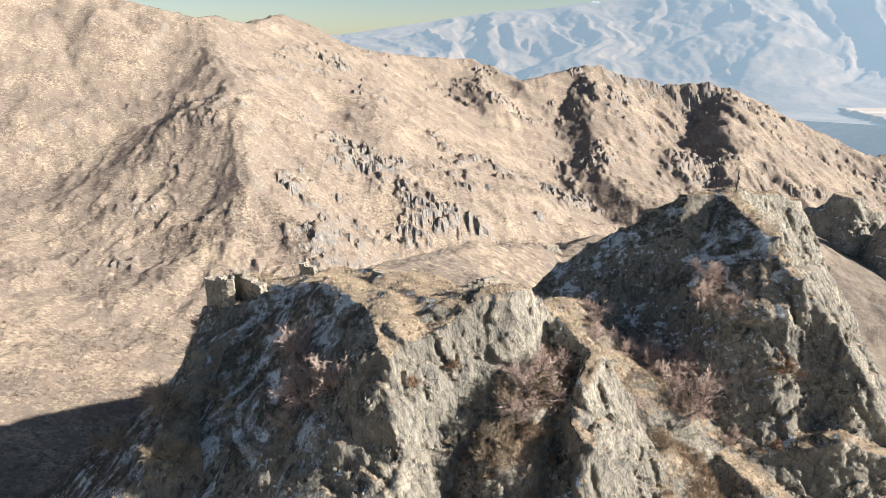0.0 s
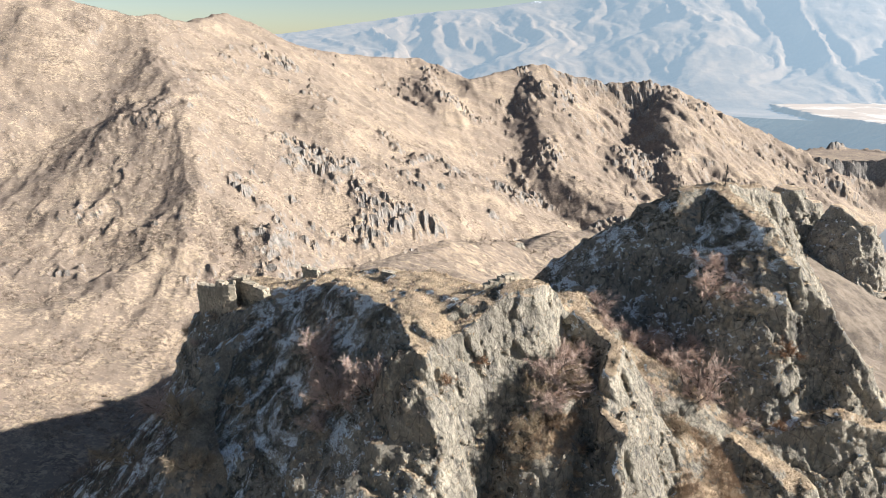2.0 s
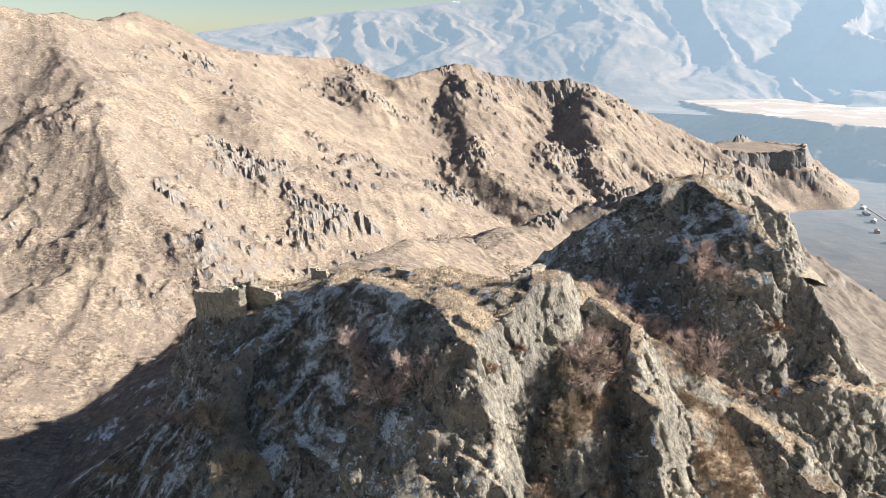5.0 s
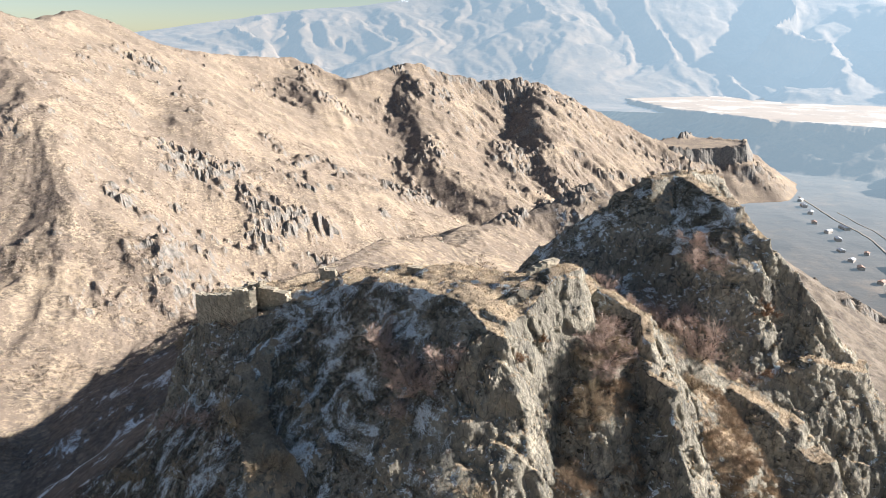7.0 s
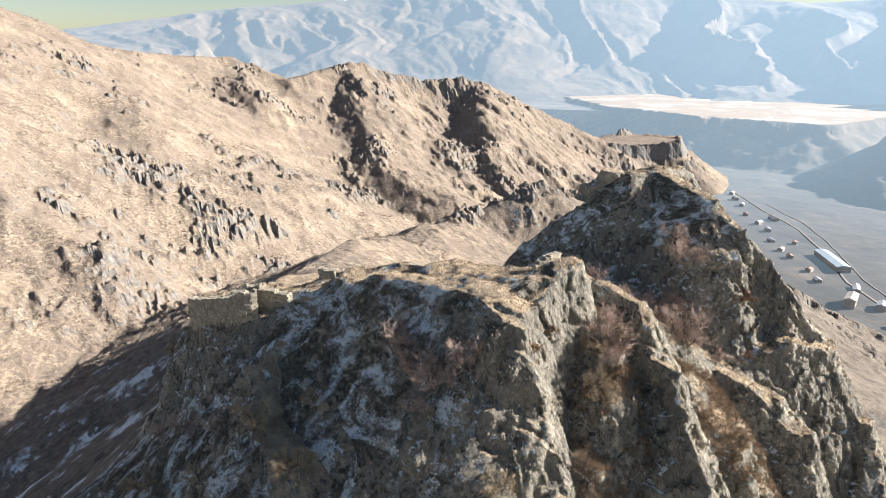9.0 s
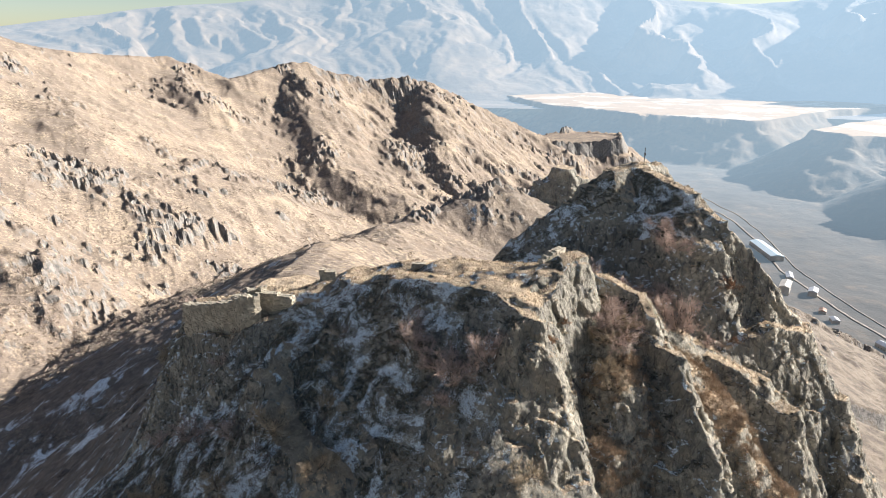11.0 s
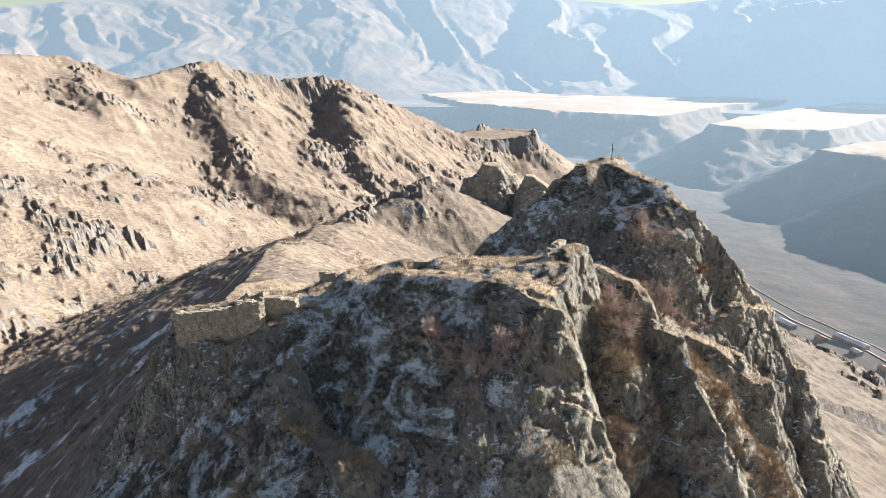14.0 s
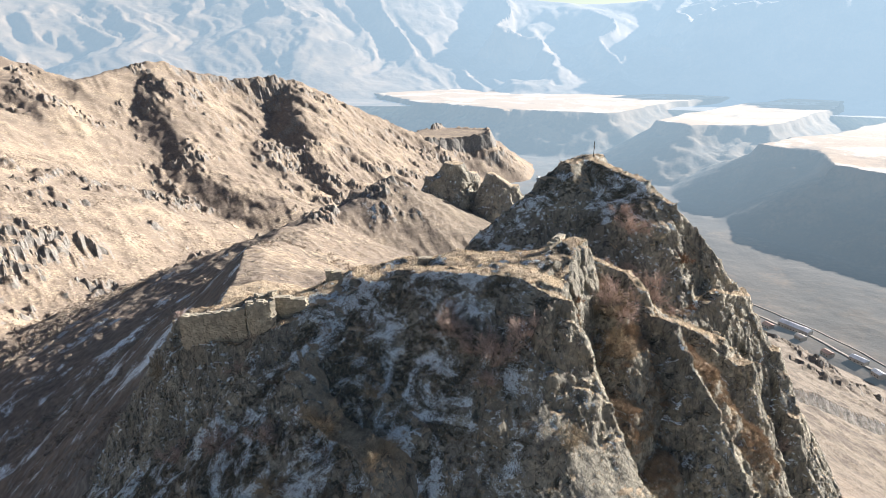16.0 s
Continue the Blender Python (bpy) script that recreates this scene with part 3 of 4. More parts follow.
def country(x, y):
    """Height of the hills, the valleys and the gorge round the ridge."""
    d = np.hypot(x, y)
    far = np.clip((d - 60) / 400, 0, 1)
    wx = x + far * 26 * fbm(x * 0.006, y * 0.006, 1.0 + 0 * x, 4)
    wy = y + far * 26 * fbm(x * 0.006, y * 0.006, 4.0 + 0 * x, 4)
    base = np.clip(-72 - 0.26 * (x + 150) - 0.06 * (y - 300), VALLEY, 0)
    h = smax(base.astype(np.float32), crest(wx, wy, HILL), 25.0)
    for k, soft in ((HILL_SPUR, 20.0), (HILL_SHOULDER, 30.0), (HILL_NOSE, 20.0), (HILL_RIB, 12.0), (HILL_RIB_EAST, 10.0)):
        h = smax(h, crest(wx, wy, k), soft)
    close = d < 900
    m = np.full(np.shape(x), -1e4, np.float32)
    m[close] = massif(x[close], y[close])[0]
    h = smax(h, m, 6.0)
    h = smax(h, bench(wx, wy, MESA, -146, 2.2, 36, 0.62), 3.0)
    rough = fbm(x * 0.02, y * 0.02, 0 * x + 2.0, 5, 0.5, True)
    crag = np.clip(fbm(x * 0.011, y * 0.011, 0 * x + 6.0, 5, 0.8) * 4 - 0.25, 0, 1) * np.clip((x + 330) / 160, 0.15, 1) * np.clip(fbm(x * 0.09, y * 0.06, 0 * x + 12.0, 3, 0.6, True) * 2, 0, 1)
    east = np.clip((x - 220) / 200, 0, 1) * np.clip((y - 700) / 200, 0, 1) * np.clip((1600 - y) / 100, 0, 1)
    ribs = fbm(wx * 0.012 + wy * 0.004, wy * 0.004, 0 * x + 21.0, 5, 0.6, True)
    flat = np.clip(-outside(x, y, MESA) / 10, 0, 1)
    along = np.clip(1 - outside(x, y, SPINE_ROCKS) / 12, 0, 1)
    h = h + along * 6 * np.clip(fbm(x * 0.05, y * 0.05, 0 * x + 61.0, 4, 0.65) * 3, 0, 1) * np.clip(fbm(x * 0.16, y * 0.12, 0 * x + 63.0, 4, 0.6, True) * 1.6 + 0.3, 0, 1)
    h = h + (1 - flat) * far * np.clip((h - VALLEY) / 60, 0, 1) * (4 * rough + 1.8 * fbm(x * 0.07, y * 0.05, 0 * x + 16.0, 4, 0.55, True) + 7 * crag * np.clip((d - 380) / 150, 0, 1) + east * (14 * ribs + 7 * fbm(x * 0.035, y * 0.02, 0 * x + 26.0, 4, 0.6, True)))
    for k in PINNACLES[2:]:
        h = smax(h, crest(x + 2 * rough, y + 2 * rough, k) + 2 * rough, 3.0)
    return h


# ---------------------------------------------------------------- the ground
NEAR = (-84.0, 80.0, 26.0, 128.0)  # the stretch of the ridge that has its own solid rock


def inset(x, y):
    return np.minimum(np.minimum(x - NEAR[0], NEAR[1] - x), np.minimum(y - NEAR[2], NEAR[3] - y))


def gorge(x, y):
    """The benches beyond the gorge and its floor."""
    w = 70 * fbm(x * 0.003, y * 0.003, 31.0 + 0 * x, 3) + 26 * fbm(x * 0.016, y * 0.016, 37.0 + 0 * x, 4, 0.55, True)
    h = np.full(x.shape, VALLEY + 5, np.float32) + 3 * fbm(x * 0.02, y * 0.02, 33.0 + 0 * x, 3)
    for k, corners in enumerate(BENCHES):
        h = smax(h, bench(x + w, y + 0.6 * w, corners, -130 + 6 * fbm(x * 0.003, y * 0.003, 35.0 + 0 * x, 3), 1.6, 26, 0.55), 4.0)
    return h


def mountains(x, y):
    """The far range: its crest by bearing, and ribs that run down from it."""
    r, a = np.hypot(x, y), np.degrees(np.arctan2(x, y))
    up = np.interp(a, [-40, -14, -8, -3, 2, 8, 14, 20, 28, 36, 43, 49, 54, 58, 66, 80, 110], [0.2, 0.4, 0.9, 1.8, 2.5, 3.0, 3.5, 4.6, 5.4, 4.6, 3.4, 2.7, 3.0, 3.8, 5.0, 5.0, 4.0])
    top = 100 + 4450 * np.tan(np.radians(up))
    s = np.clip((r - 2900) / 1550, 0, 1)
    lumps = fbm(x * 0.0016, y * 0.0016, 44.0 + 0 * a, 5, 0.5, True)
    ribs = fbm(a * 0.14 + 0.5 * lumps + s * 0.5, s * 0.7, 41.0 + 0 * a, 5, 0.5, True)
    back = np.clip((r - 4450) / 500, 0, 1)
    h = -150 + (top + 150) * s ** 1.7 * (1 - 0.5 * back) + ribs * 430 * s * (1 - s) * 2 * s ** 0.5 + lumps * (10 + 70 * s * (1.15 - s))
    near = np.interp(a, [40, 48, 58, 70, 100], [-9, -3.0, 1.5, 4.5, 5.0])
    s2 = np.clip(1 - np.abs(r - 3700) / 700, 0, 1)
    h2 = -150 + (250 + 3700 * np.tan(np.radians(near))) * s2 ** 1.2 + 90 * s2 * fbm(a * 0.3, s2, 47.0 + 0 * a, 4, 0.5, True)
    return np.maximum(h, h2)


def polar(a0, a1, na, r0, r1, nr):
    a, r = np.meshgrid(np.radians(np.linspace(a0, a1, na)), np.geomspace(r0, r1, nr))
    return (np.sin(a) * r).astype(np.float32), (np.cos(a) * r).astype(np.float32)


def ground_sheet():
    view = np.concatenate([np.linspace(-180, -80, 60, endpoint=False), np.linspace(-80, 46, 1050, endpoint=False), np.linspace(46, 180, 80)])
    r = np.concatenate([np.linspace(2, 40, 8, endpoint=False), np.geomspace(40, 2200, 760, endpoint=False), np.geomspace(2200, 4950, 30)])
    a, r = np.meshgrid(np.radians(view), r)
    x, y = -np.sin(a) * r - 20, np.cos(a) * r
    z = country(x.astype(np.float32), y.astype(np.float32))
    z = z - 5 * np.clip(inset(x, y) / 6, 0, 1)
    e1, e2 = (np.stack([np.diff(v, axis=k)[:-1 if k else None, :None if k else -1] for v in (x, y, z)], -1) for k in (0, 1))
    up = np.cross(e1, e2)
    gentle = (np.abs(up[..., 2]) > 0.75 * np.linalg.norm(up, axis=-1)) | (np.hypot(x, y)[1:, 1:] < 330)
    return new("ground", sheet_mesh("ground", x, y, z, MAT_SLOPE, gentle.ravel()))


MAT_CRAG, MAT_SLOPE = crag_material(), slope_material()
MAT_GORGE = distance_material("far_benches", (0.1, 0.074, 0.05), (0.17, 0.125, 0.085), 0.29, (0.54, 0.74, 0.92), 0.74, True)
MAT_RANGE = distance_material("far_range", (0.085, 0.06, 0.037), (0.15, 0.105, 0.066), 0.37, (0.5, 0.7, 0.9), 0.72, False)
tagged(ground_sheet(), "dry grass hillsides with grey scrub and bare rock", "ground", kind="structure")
fx, fy = polar(20, 118, 420, 640, 3300, 300)
fz = gorge(fx, fy)
fz = fz - 14 * np.clip(1 - (fx - 640 + 0.12 * (fy - 200)) / 90, 0, 1)
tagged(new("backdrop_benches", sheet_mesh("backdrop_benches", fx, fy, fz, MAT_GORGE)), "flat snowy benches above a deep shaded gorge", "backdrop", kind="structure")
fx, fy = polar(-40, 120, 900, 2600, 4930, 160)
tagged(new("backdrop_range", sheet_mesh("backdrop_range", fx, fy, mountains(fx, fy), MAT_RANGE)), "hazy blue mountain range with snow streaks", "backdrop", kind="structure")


def solid(step, box, height, rough):
    """The skin of a solid under a height field, with rock relief added where it is steep. Returns places, quads and part numbers."""
    xs, ys, zs = (np.arange(a, b, step, dtype=np.float32) for a, b in (box[0:2], box[2:4], box[4:6]))
    gx, gy = np.meshgrid(xs, ys, indexing="ij")
    h, which = height(gx, gy)
    sx, sy = np.gradient(h, step)
    lean = np.sqrt(1 + np.minimum(sx * sx + sy * sy, 9))
    field = (h[:, :, None] - zs[None, None, :]) / lean[:, :, None]
    band = np.argwhere(np.abs(field) < 2.0 * rough)
    px, py, pz = (v[band[:, k]] / rough for k, v in enumerate((xs, ys, zs)))
    steep = np.clip((lean[band[:, 0], band[:, 1]] - 1.5) / 0.55, 0, 1)
    mid = fbm(px * 0.45, py * 0.45, pz * 0.3, 4, 0.55)
    big = fbm(px * 0.13, py * 0.13, pz * 0.1, 2, 0.5, True)
    dip = px + 0.3 * pz
    coarse, gap = blocks(dip / 3.0 + 0.25 * mid, py / 3.0 + 0.2 * mid, pz / 6.5, 3)
    small, slit = blocks(dip / 1.15 + 0.2 * mid, py / 1.15, pz / 2.6 + 0.2 * mid, 21)
    chip, nick = blocks(px / 0.62 + 0.1 * pz, py / 0.62, pz / 1.1, 40)
    rock = 0.22 * big + 0.3 * coarse + 0.2 * small + 0.09 * chip + 0.08 * mid
    rock -= 0.45 * np.clip(1 - gap / 0.12, 0, 1) + 0.25 * np.clip(1 - slit / 0.16, 0, 1) + 0.1 * np.clip(1 - nick / 0.25, 0, 1)
    earth = 0.22 * mid + 0.07 * small + 0.05 * chip
    field[tuple(band.T)] += rough * np.clip(steep * (rock - 0.08) + (1 - steep) * earth, -1.7, 1.7)
    verts, quads = skin(field, (xs[0], ys[0], zs[0]), step)
    middle = verts[quads].mean(1)
    ix = np.clip(((middle[:, 0] - xs[0]) / step).astype(int), 0, len(xs) - 1)
    iy = np.clip(((middle[:, 1] - ys[0]) / step).astype(int), 0, len(ys) - 1)
    return verts, quads, which[ix, iy]


def part_mesh(name, verts, quads, smooth):
    """One mesh of some of a solid's faces."""
    used, back = np.unique(quads, return_inverse=True)
    me = bpy.data.meshes.new(name)
    me.vertices.add(len(used))
    me.vertices.foreach_set("co", verts[used].astype(np.float32).ravel())
    fill_quads(me, back.reshape(-1, 4), smooth)
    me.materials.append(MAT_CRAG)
    return me


def upward(verts, quads):
    corner = verts[quads]
    up = np.cross(corner[:, 2] - corner[:, 0], corner[:, 3] - corner[:, 1])
    return up / np.maximum(np.linalg.norm(up, axis=1), 1e-9)[:, None]


PIECES = [("rock_crag", (0, 1, 2, 3, 4), "sunlit grey basalt crag capped with dry grass, its cold face dusted with snow"),
          ("rock_spur", (5, 6), "small weathered rock spurs on a snow-dusted slope"),
          ("rock_buttress", (7, 8), "narrow rock buttress beside a brushy gully"),
          ("rock_terrace", (9, 10, 11, 12), "rock terrace with a dry grass ledge above dark cliffs"),
          ("summit_crag", (13, 14), "dark summit crag with grass on its crest")]


def build_crags():
    global ROCK_PLACES, ROCK_UP, ROCK_PART
    verts, quads, ROCK_PART = solid(0.3, (*NEAR, 20, 86), massif, 1.0)
    ROCK_UP = upward(verts, quads)
    ROCK_PLACES = verts[quads].mean(1)
    for name, kinds, label in PIECES:
        mine = np.isin(ROCK_PART, kinds)
        tagged(new(name, part_mesh(name, verts, quads[mine], ROCK_UP[mine, 2] > 0.7)), label, "rock", kind="structure")


def outcrop(x, y):
    """The rock towers at the end of the ridge."""
    r = fbm(x * 0.02, y * 0.02, 0 * x + 2.0, 5, 0.5, True)
    h = np.stack([crest(x + 2 * r, y + 2 * r, k) for k in PINNACLES[:2]])
    return h.max(0) + 1.0, h.argmax(0)


def standing_rock(x, y):
    return crest(x, y, [both(43.5, 258, 20.5, 0.8, 4.5, 12, 0.7), both(48, 261, 19.5, 1.4, 4.0, 12, 0.7), both(51.5, 263, 15, 0.8, 3.6, 10, 0.7)]), np.zeros(x.shape, int)


def build_outcrops():
    verts, quads, _ = solid(0.5, (32, 62, 244, 274, 6, 28), standing_rock, 1.2)
    tagged(new("standing_rock", part_mesh("standing_rock", verts, quads, False)), "pale rock tooth on the grassy ridge", "rock", kind="structure")
    verts, quads, which = solid(1.0, (205, 300, 318, 415, -46, 34), outcrop, 3.0)
    up = upward(verts, quads)
    for k in (0, 1):
        mine = which == k
        tagged(new("rock_tower", part_mesh("rock_tower", verts, quads[mine], up[mine, 2] > 0.7)), "dark jagged rock tower at the end of the ridge", "rock", kind="structure")


build_crags()
build_outcrops()


# ---------------------------------------------------------------- things: helpers
def plain(name, low, high, scale, rough=0.9, bump=0.3, size=0.05):
    """A weathered surface that varies between two colours, piece by piece and grain by grain."""
    n = Nodes(name, rough)
    c = n.mix(n.ramp(n.noise(scale, 6, 0.65), 0.35, 0.68), low, high)
    c = n.mix(n.ramp(n.geo.outputs["Random Per Island"], 0.0, 1.0, 0.0, 0.45), c, tuple(0.55 * v for v in low))
    n.bump(n.noise(scale * 3, 6, 0.7), bump, size)
    return n.colour(c)


MAT_STONE = plain("rubble_masonry", (0.29, 0.255, 0.2), (0.52, 0.45, 0.345), 1.2, 0.95, 0.8, 0.06)
MAT_MORTAR = plain("old_mortar", (0.32, 0.295, 0.24), (0.42, 0.38, 0.31), 3.0)
MAT_BARK = plain("grey_bark", (0.1, 0.08, 0.065), (0.2, 0.16, 0.13), 4.0)
MAT_TWIG = plain("winter_twigs", (0.42, 0.32, 0.27), (0.58, 0.45, 0.385), 0.8)
MAT_TWIG_PALE = plain("pale_winter_twigs", (0.34, 0.27, 0.19), (0.46, 0.37, 0.26), 0.8)
MAT_RUST = plain("rust_leaves", (0.24, 0.145, 0.09), (0.34, 0.21, 0.13), 0.8)
MAT_STRAW = plain("dry_grass", (0.56, 0.44, 0.3), (0.68, 0.55, 0.39), 0.6)
MAT_BRUSH = plain("gully_brush", (0.3, 0.22, 0.155), (0.46, 0.35, 0.245), 0.8)
MAT_SCRUB = plain("grey_scrub", (0.19, 0.15, 0.122), (0.31, 0.245, 0.2), 0.2)
MAT_SCRUB_PALE = plain("pale_scrub", (0.32, 0.26, 0.205), (0.46, 0.37, 0.29), 0.2)
MAT_IRON = plain("dark_iron", (0.03, 0.03, 0.03), (0.08, 0.07, 0.06), 8.0, 0.6)
MAT_PLASTER = plain("pale_plaster", (0.45, 0.42, 0.38), (0.62, 0.58, 0.52), 0.1)
MAT_ROOF = plain("snowy_sheet_roof", (0.5, 0.52, 0.55), (0.75, 0.76, 0.78), 0.1, 0.6)
MAT_ROOF_RED = plain("rusty_sheet_roof", (0.3, 0.2, 0.16), (0.45, 0.33, 0.27), 0.1, 0.7)
MAT_ROOF_BLUE = plain("pale_blue_roof", (0.55, 0.66, 0.72), (0.62, 0.72, 0.78), 0.05, 0.5)
MAT_GLASS_DARK = plain("dark_panes", (0.03, 0.035, 0.04), (0.06, 0.065, 0.07), 1.0, 0.2)


def raw_mesh(name, verts, faces, material, smooth=False):
    """A mesh from arrays of places and of equal-sized faces."""
    faces = np.asarray(faces, np.int32)
    me = bpy.data.meshes.new(name)
    me.vertices.add(len(verts))
    me.vertices.foreach_set("co", np.asarray(verts, np.float32).ravel())
    me.loops.add(faces.size)
    me.loops.foreach_set("vertex_index", faces.ravel())
    me.polygons.add(len(faces))
    me.polygons.foreach_set("loop_start", np.arange(0, faces.size, faces.shape[1], dtype=np.int32))
    me.polygons.foreach_set("use_smooth", np.full(len(faces), smooth))
    me.update(calc_edges=True)
    me.materials.append(material)
    return me


def thing(name, place, label, category, group=""):
    ob = new(name)
    ob.location = place
    return tagged(ob, label, category, group)


def child(name, mesh, parent, label=""):
    ob = new(name, mesh)
    ob.parent = parent
    return tagged(ob, label)


def rest(x, y, reach=0.7):
    """The height of the rock's top at a place."""
    d = np.abs(ROCK_PLACES[:, 0] - x) + np.abs(ROCK_PLACES[:, 1] - y)
    z = ROCK_PLACES[d < reach, 2]
    return float(np.median(z)) if len(z) else float(massif(np.array([x], np.float32), np.array([y], np.float32))[0][0])


BOX = np.array([(-1, -1, -1), (1, -1, -1), (1, 1, -1), (-1, 1, -1), (-1, -1, 1), (1, -1, 1), (1, 1, 1), (-1, 1, 1)], np.float32) / 2
BOX_FACES = np.array([(0, 3, 2, 1), (4, 5, 6, 7), (0, 1, 5, 4), (1, 2, 6, 5), (2, 3, 7, 6), (3, 0, 4, 7)])


def box_mesh(name, size, centre, material):
    return raw_mesh(name, BOX * np.array(size) + np.array(centre), BOX_FACES, material)


def boxes_mesh(name, items, material, seed, rough=0.12):
    """Many rough stones: items of centre, size and turn about z, joined."""
    rng = np.random.RandomState(seed)
    verts, faces = [], []
    for k, (centre, size, turn) in enumerate(items):
        p = BOX * (1 + rough * (rng.rand(8, 3) - 0.5) * 2) * np.array(size)
        c, s = math.cos(turn), math.sin(turn)
        q = np.stack([p[:, 0] * c - p[:, 1] * s, p[:, 0] * s + p[:, 1] * c, p[:, 2]], -1)
        verts.append(q + np.array(centre))
        faces.append(BOX_FACES + 8 * k)
    return raw_mesh(name, np.concatenate(verts), np.concatenate(faces), material)


# ---------------------------------------------------------------- the ruin
def masonry_run(path, seed, thick):
    """Stones of a rubble wall along a path of (x, y, foot, top); the outer side is to the right of the run."""
    rng = np.random.RandomState(seed)
    outer, cap, core = [], [], []
    for (ax, ay, az, at), (bx, by, bz, bt) in zip(path[:-1], path[1:]):
        length, turn = math.hypot(bx - ax, by - ay), math.atan2(by - ay, bx - ax)
        nx, ny = math.sin(turn), -math.cos(turn)
        z = min(az, bz)
        while z < max(at, bt):
            tall = rng.uniform(0.2, 0.34)
            s = -rng.uniform(0, 0.3)
            while s < length:
                wide = rng.uniform(0.25, 0.6)
                f = min(max((s + wide / 2) / length, 0), 1)
                foot, top = az + f * (bz - az), at + f * (bt - at) + 0.35 * (lattice(np.array([s * 0.9 + seed]), np.array([seed * 1.3]), np.array([0.5]))[0] - 0.6)
                if foot - 0.3 <= z <= top:
                    proud = rng.uniform(-0.05, 0.07)
                    x, y = ax + f * (bx - ax), ay + f * (by - ay)
                    for side in (1, -1):
                        o = side * (thick / 2 - 0.16 + proud)
                        outer.append(((x + nx * o, y + ny * o, z + tall / 2), (wide - 0.008, 0.42, tall - 0.008), turn + rng.uniform(-0.06, 0.06)))
                    if z + tall * 1.6 > top:
                        for _ in range(2):
                            o = rng.uniform(-0.3, 0.3) * thick
                            cap.append(((x + nx * o, y + ny * o, z + tall * rng.uniform(0.3, 0.9)), (rng.uniform(0.2, 0.5), rng.uniform(0.2, 0.4), rng.uniform(0.15, 0.3)), rng.uniform(0, 3)))
                s += wide
            z += tall
        steps = max(2, int(length / 0.5))
        for k in range(steps):
            f = (k + 0.5) / steps
            foot, top = az + f * (bz - az), at + f * (bt - at) - 0.45
            core.append(((ax + f * (bx - ax), ay + f * (by - ay), (foot + top) / 2 - 0.2), (length / steps + 0.05, thick - 0.14, top - foot + 0.4), turn))
    return outer, cap, core


def ruin_wall(name, path, thick, seed, label, category):
    base = np.array([path[0][0], path[0][1], path[0][2]])
    wall = thing(name, tuple(base), label, category, "ruined fort walls")
    outer, cap, core = masonry_run([(x - base[0], y - base[1], f - base[2], t - base[2]) for x, y, f, t in path], seed, thick)
    child("core", boxes_mesh("core", core, MAT_MORTAR, seed, 0.04), wall)
    tagged(child("masonry", boxes_mesh("masonry", outer, MAT_STONE, seed + 1), wall), kind="stuff")
    tagged(child("rubble_top", boxes_mesh("rubble_top", cap, MAT_STONE, seed + 2, 0.3), wall), kind="stuff")
    return wall


ruin_wall("curtain_wall", [(-36.4, 93.4, 61.4, 65.9), (-34.4, 90.3, 61.4, 66.6), (-32.3, 87.2, 62.8, 67.6), (-30.4, 84.7, 64.0, 68.5)], 1.0, 3, "ruined fort wall of grey rubble stone on a rock edge", "wall")
ring = [(-28.8 + 1.8 * math.cos(a), 82.5 + 1.8 * math.sin(a), 63.6, 70.1 - 0.5 * math.cos(a - 2.4) + 0.25 * math.sin(5 * a)) for a in (radians(d) for d in range(290, 8, -20))]
ruin_wall("round_tower", ring, 0.8, 11, "broken hollow round tower of pale rubble stone", "tower")
ruin_wall("curtain_wall", [(-27.2, 82.6, 65.6, 69.9), (-25.6, 81.2, 66.6, 70.0), (-23.9, 79.7, 67.8, 69.6)], 0.9, 19, "short ruined fort wall of grey rubble beside the tower", "wall")
ruin_wall("wall_fragment", [(-19.2, 82.6, 69.6, 71.7), (-17.4, 81.9, 70.0, 71.4)], 0.8, 23, "low broken stump of rubble wall in dry grass", "wall")
ruin_wall("wall_fragment", [(-8.6, 75.0, 72.2, 73.5), (-6.6, 73.8, 72.4, 73.3)], 0.8, 29, "low broken stump of rubble wall in dry grass", "wall")
ruin_wall("wall_fragment", [(2.2, 60.6, 75.6, 76.7), (4.2, 60.9, 76.2, 77.5), (5.6, 61.4, 76.6, 77.6)], 0.8, 31, "remains of a rubble wall on top of the crag", "wall")


# ---------------------------------------------------------------- the cross on the summit
def summit_cross():
    x, y = 39.0, 83.6
    z = rest(x, y)
    ob = thing("summit_cross", (x, y, z - 0.1), "thin dark iron cross on the grassy summit", "cross")
    child("pole", box_mesh("pole", (0.09, 0.09, 2.9), (0, 0, 1.45), MAT_IRON), ob)
    child("crossbar", box_mesh("crossbar", (0.42, 0.08, 0.1), (0.0, 0, 1.95), MAT_IRON), ob)
    child("plate", box_mesh("plate", (0.3, 0.05, 0.4), (0.1, 0, 1.75), MAT_IRON), ob)


summit_cross()


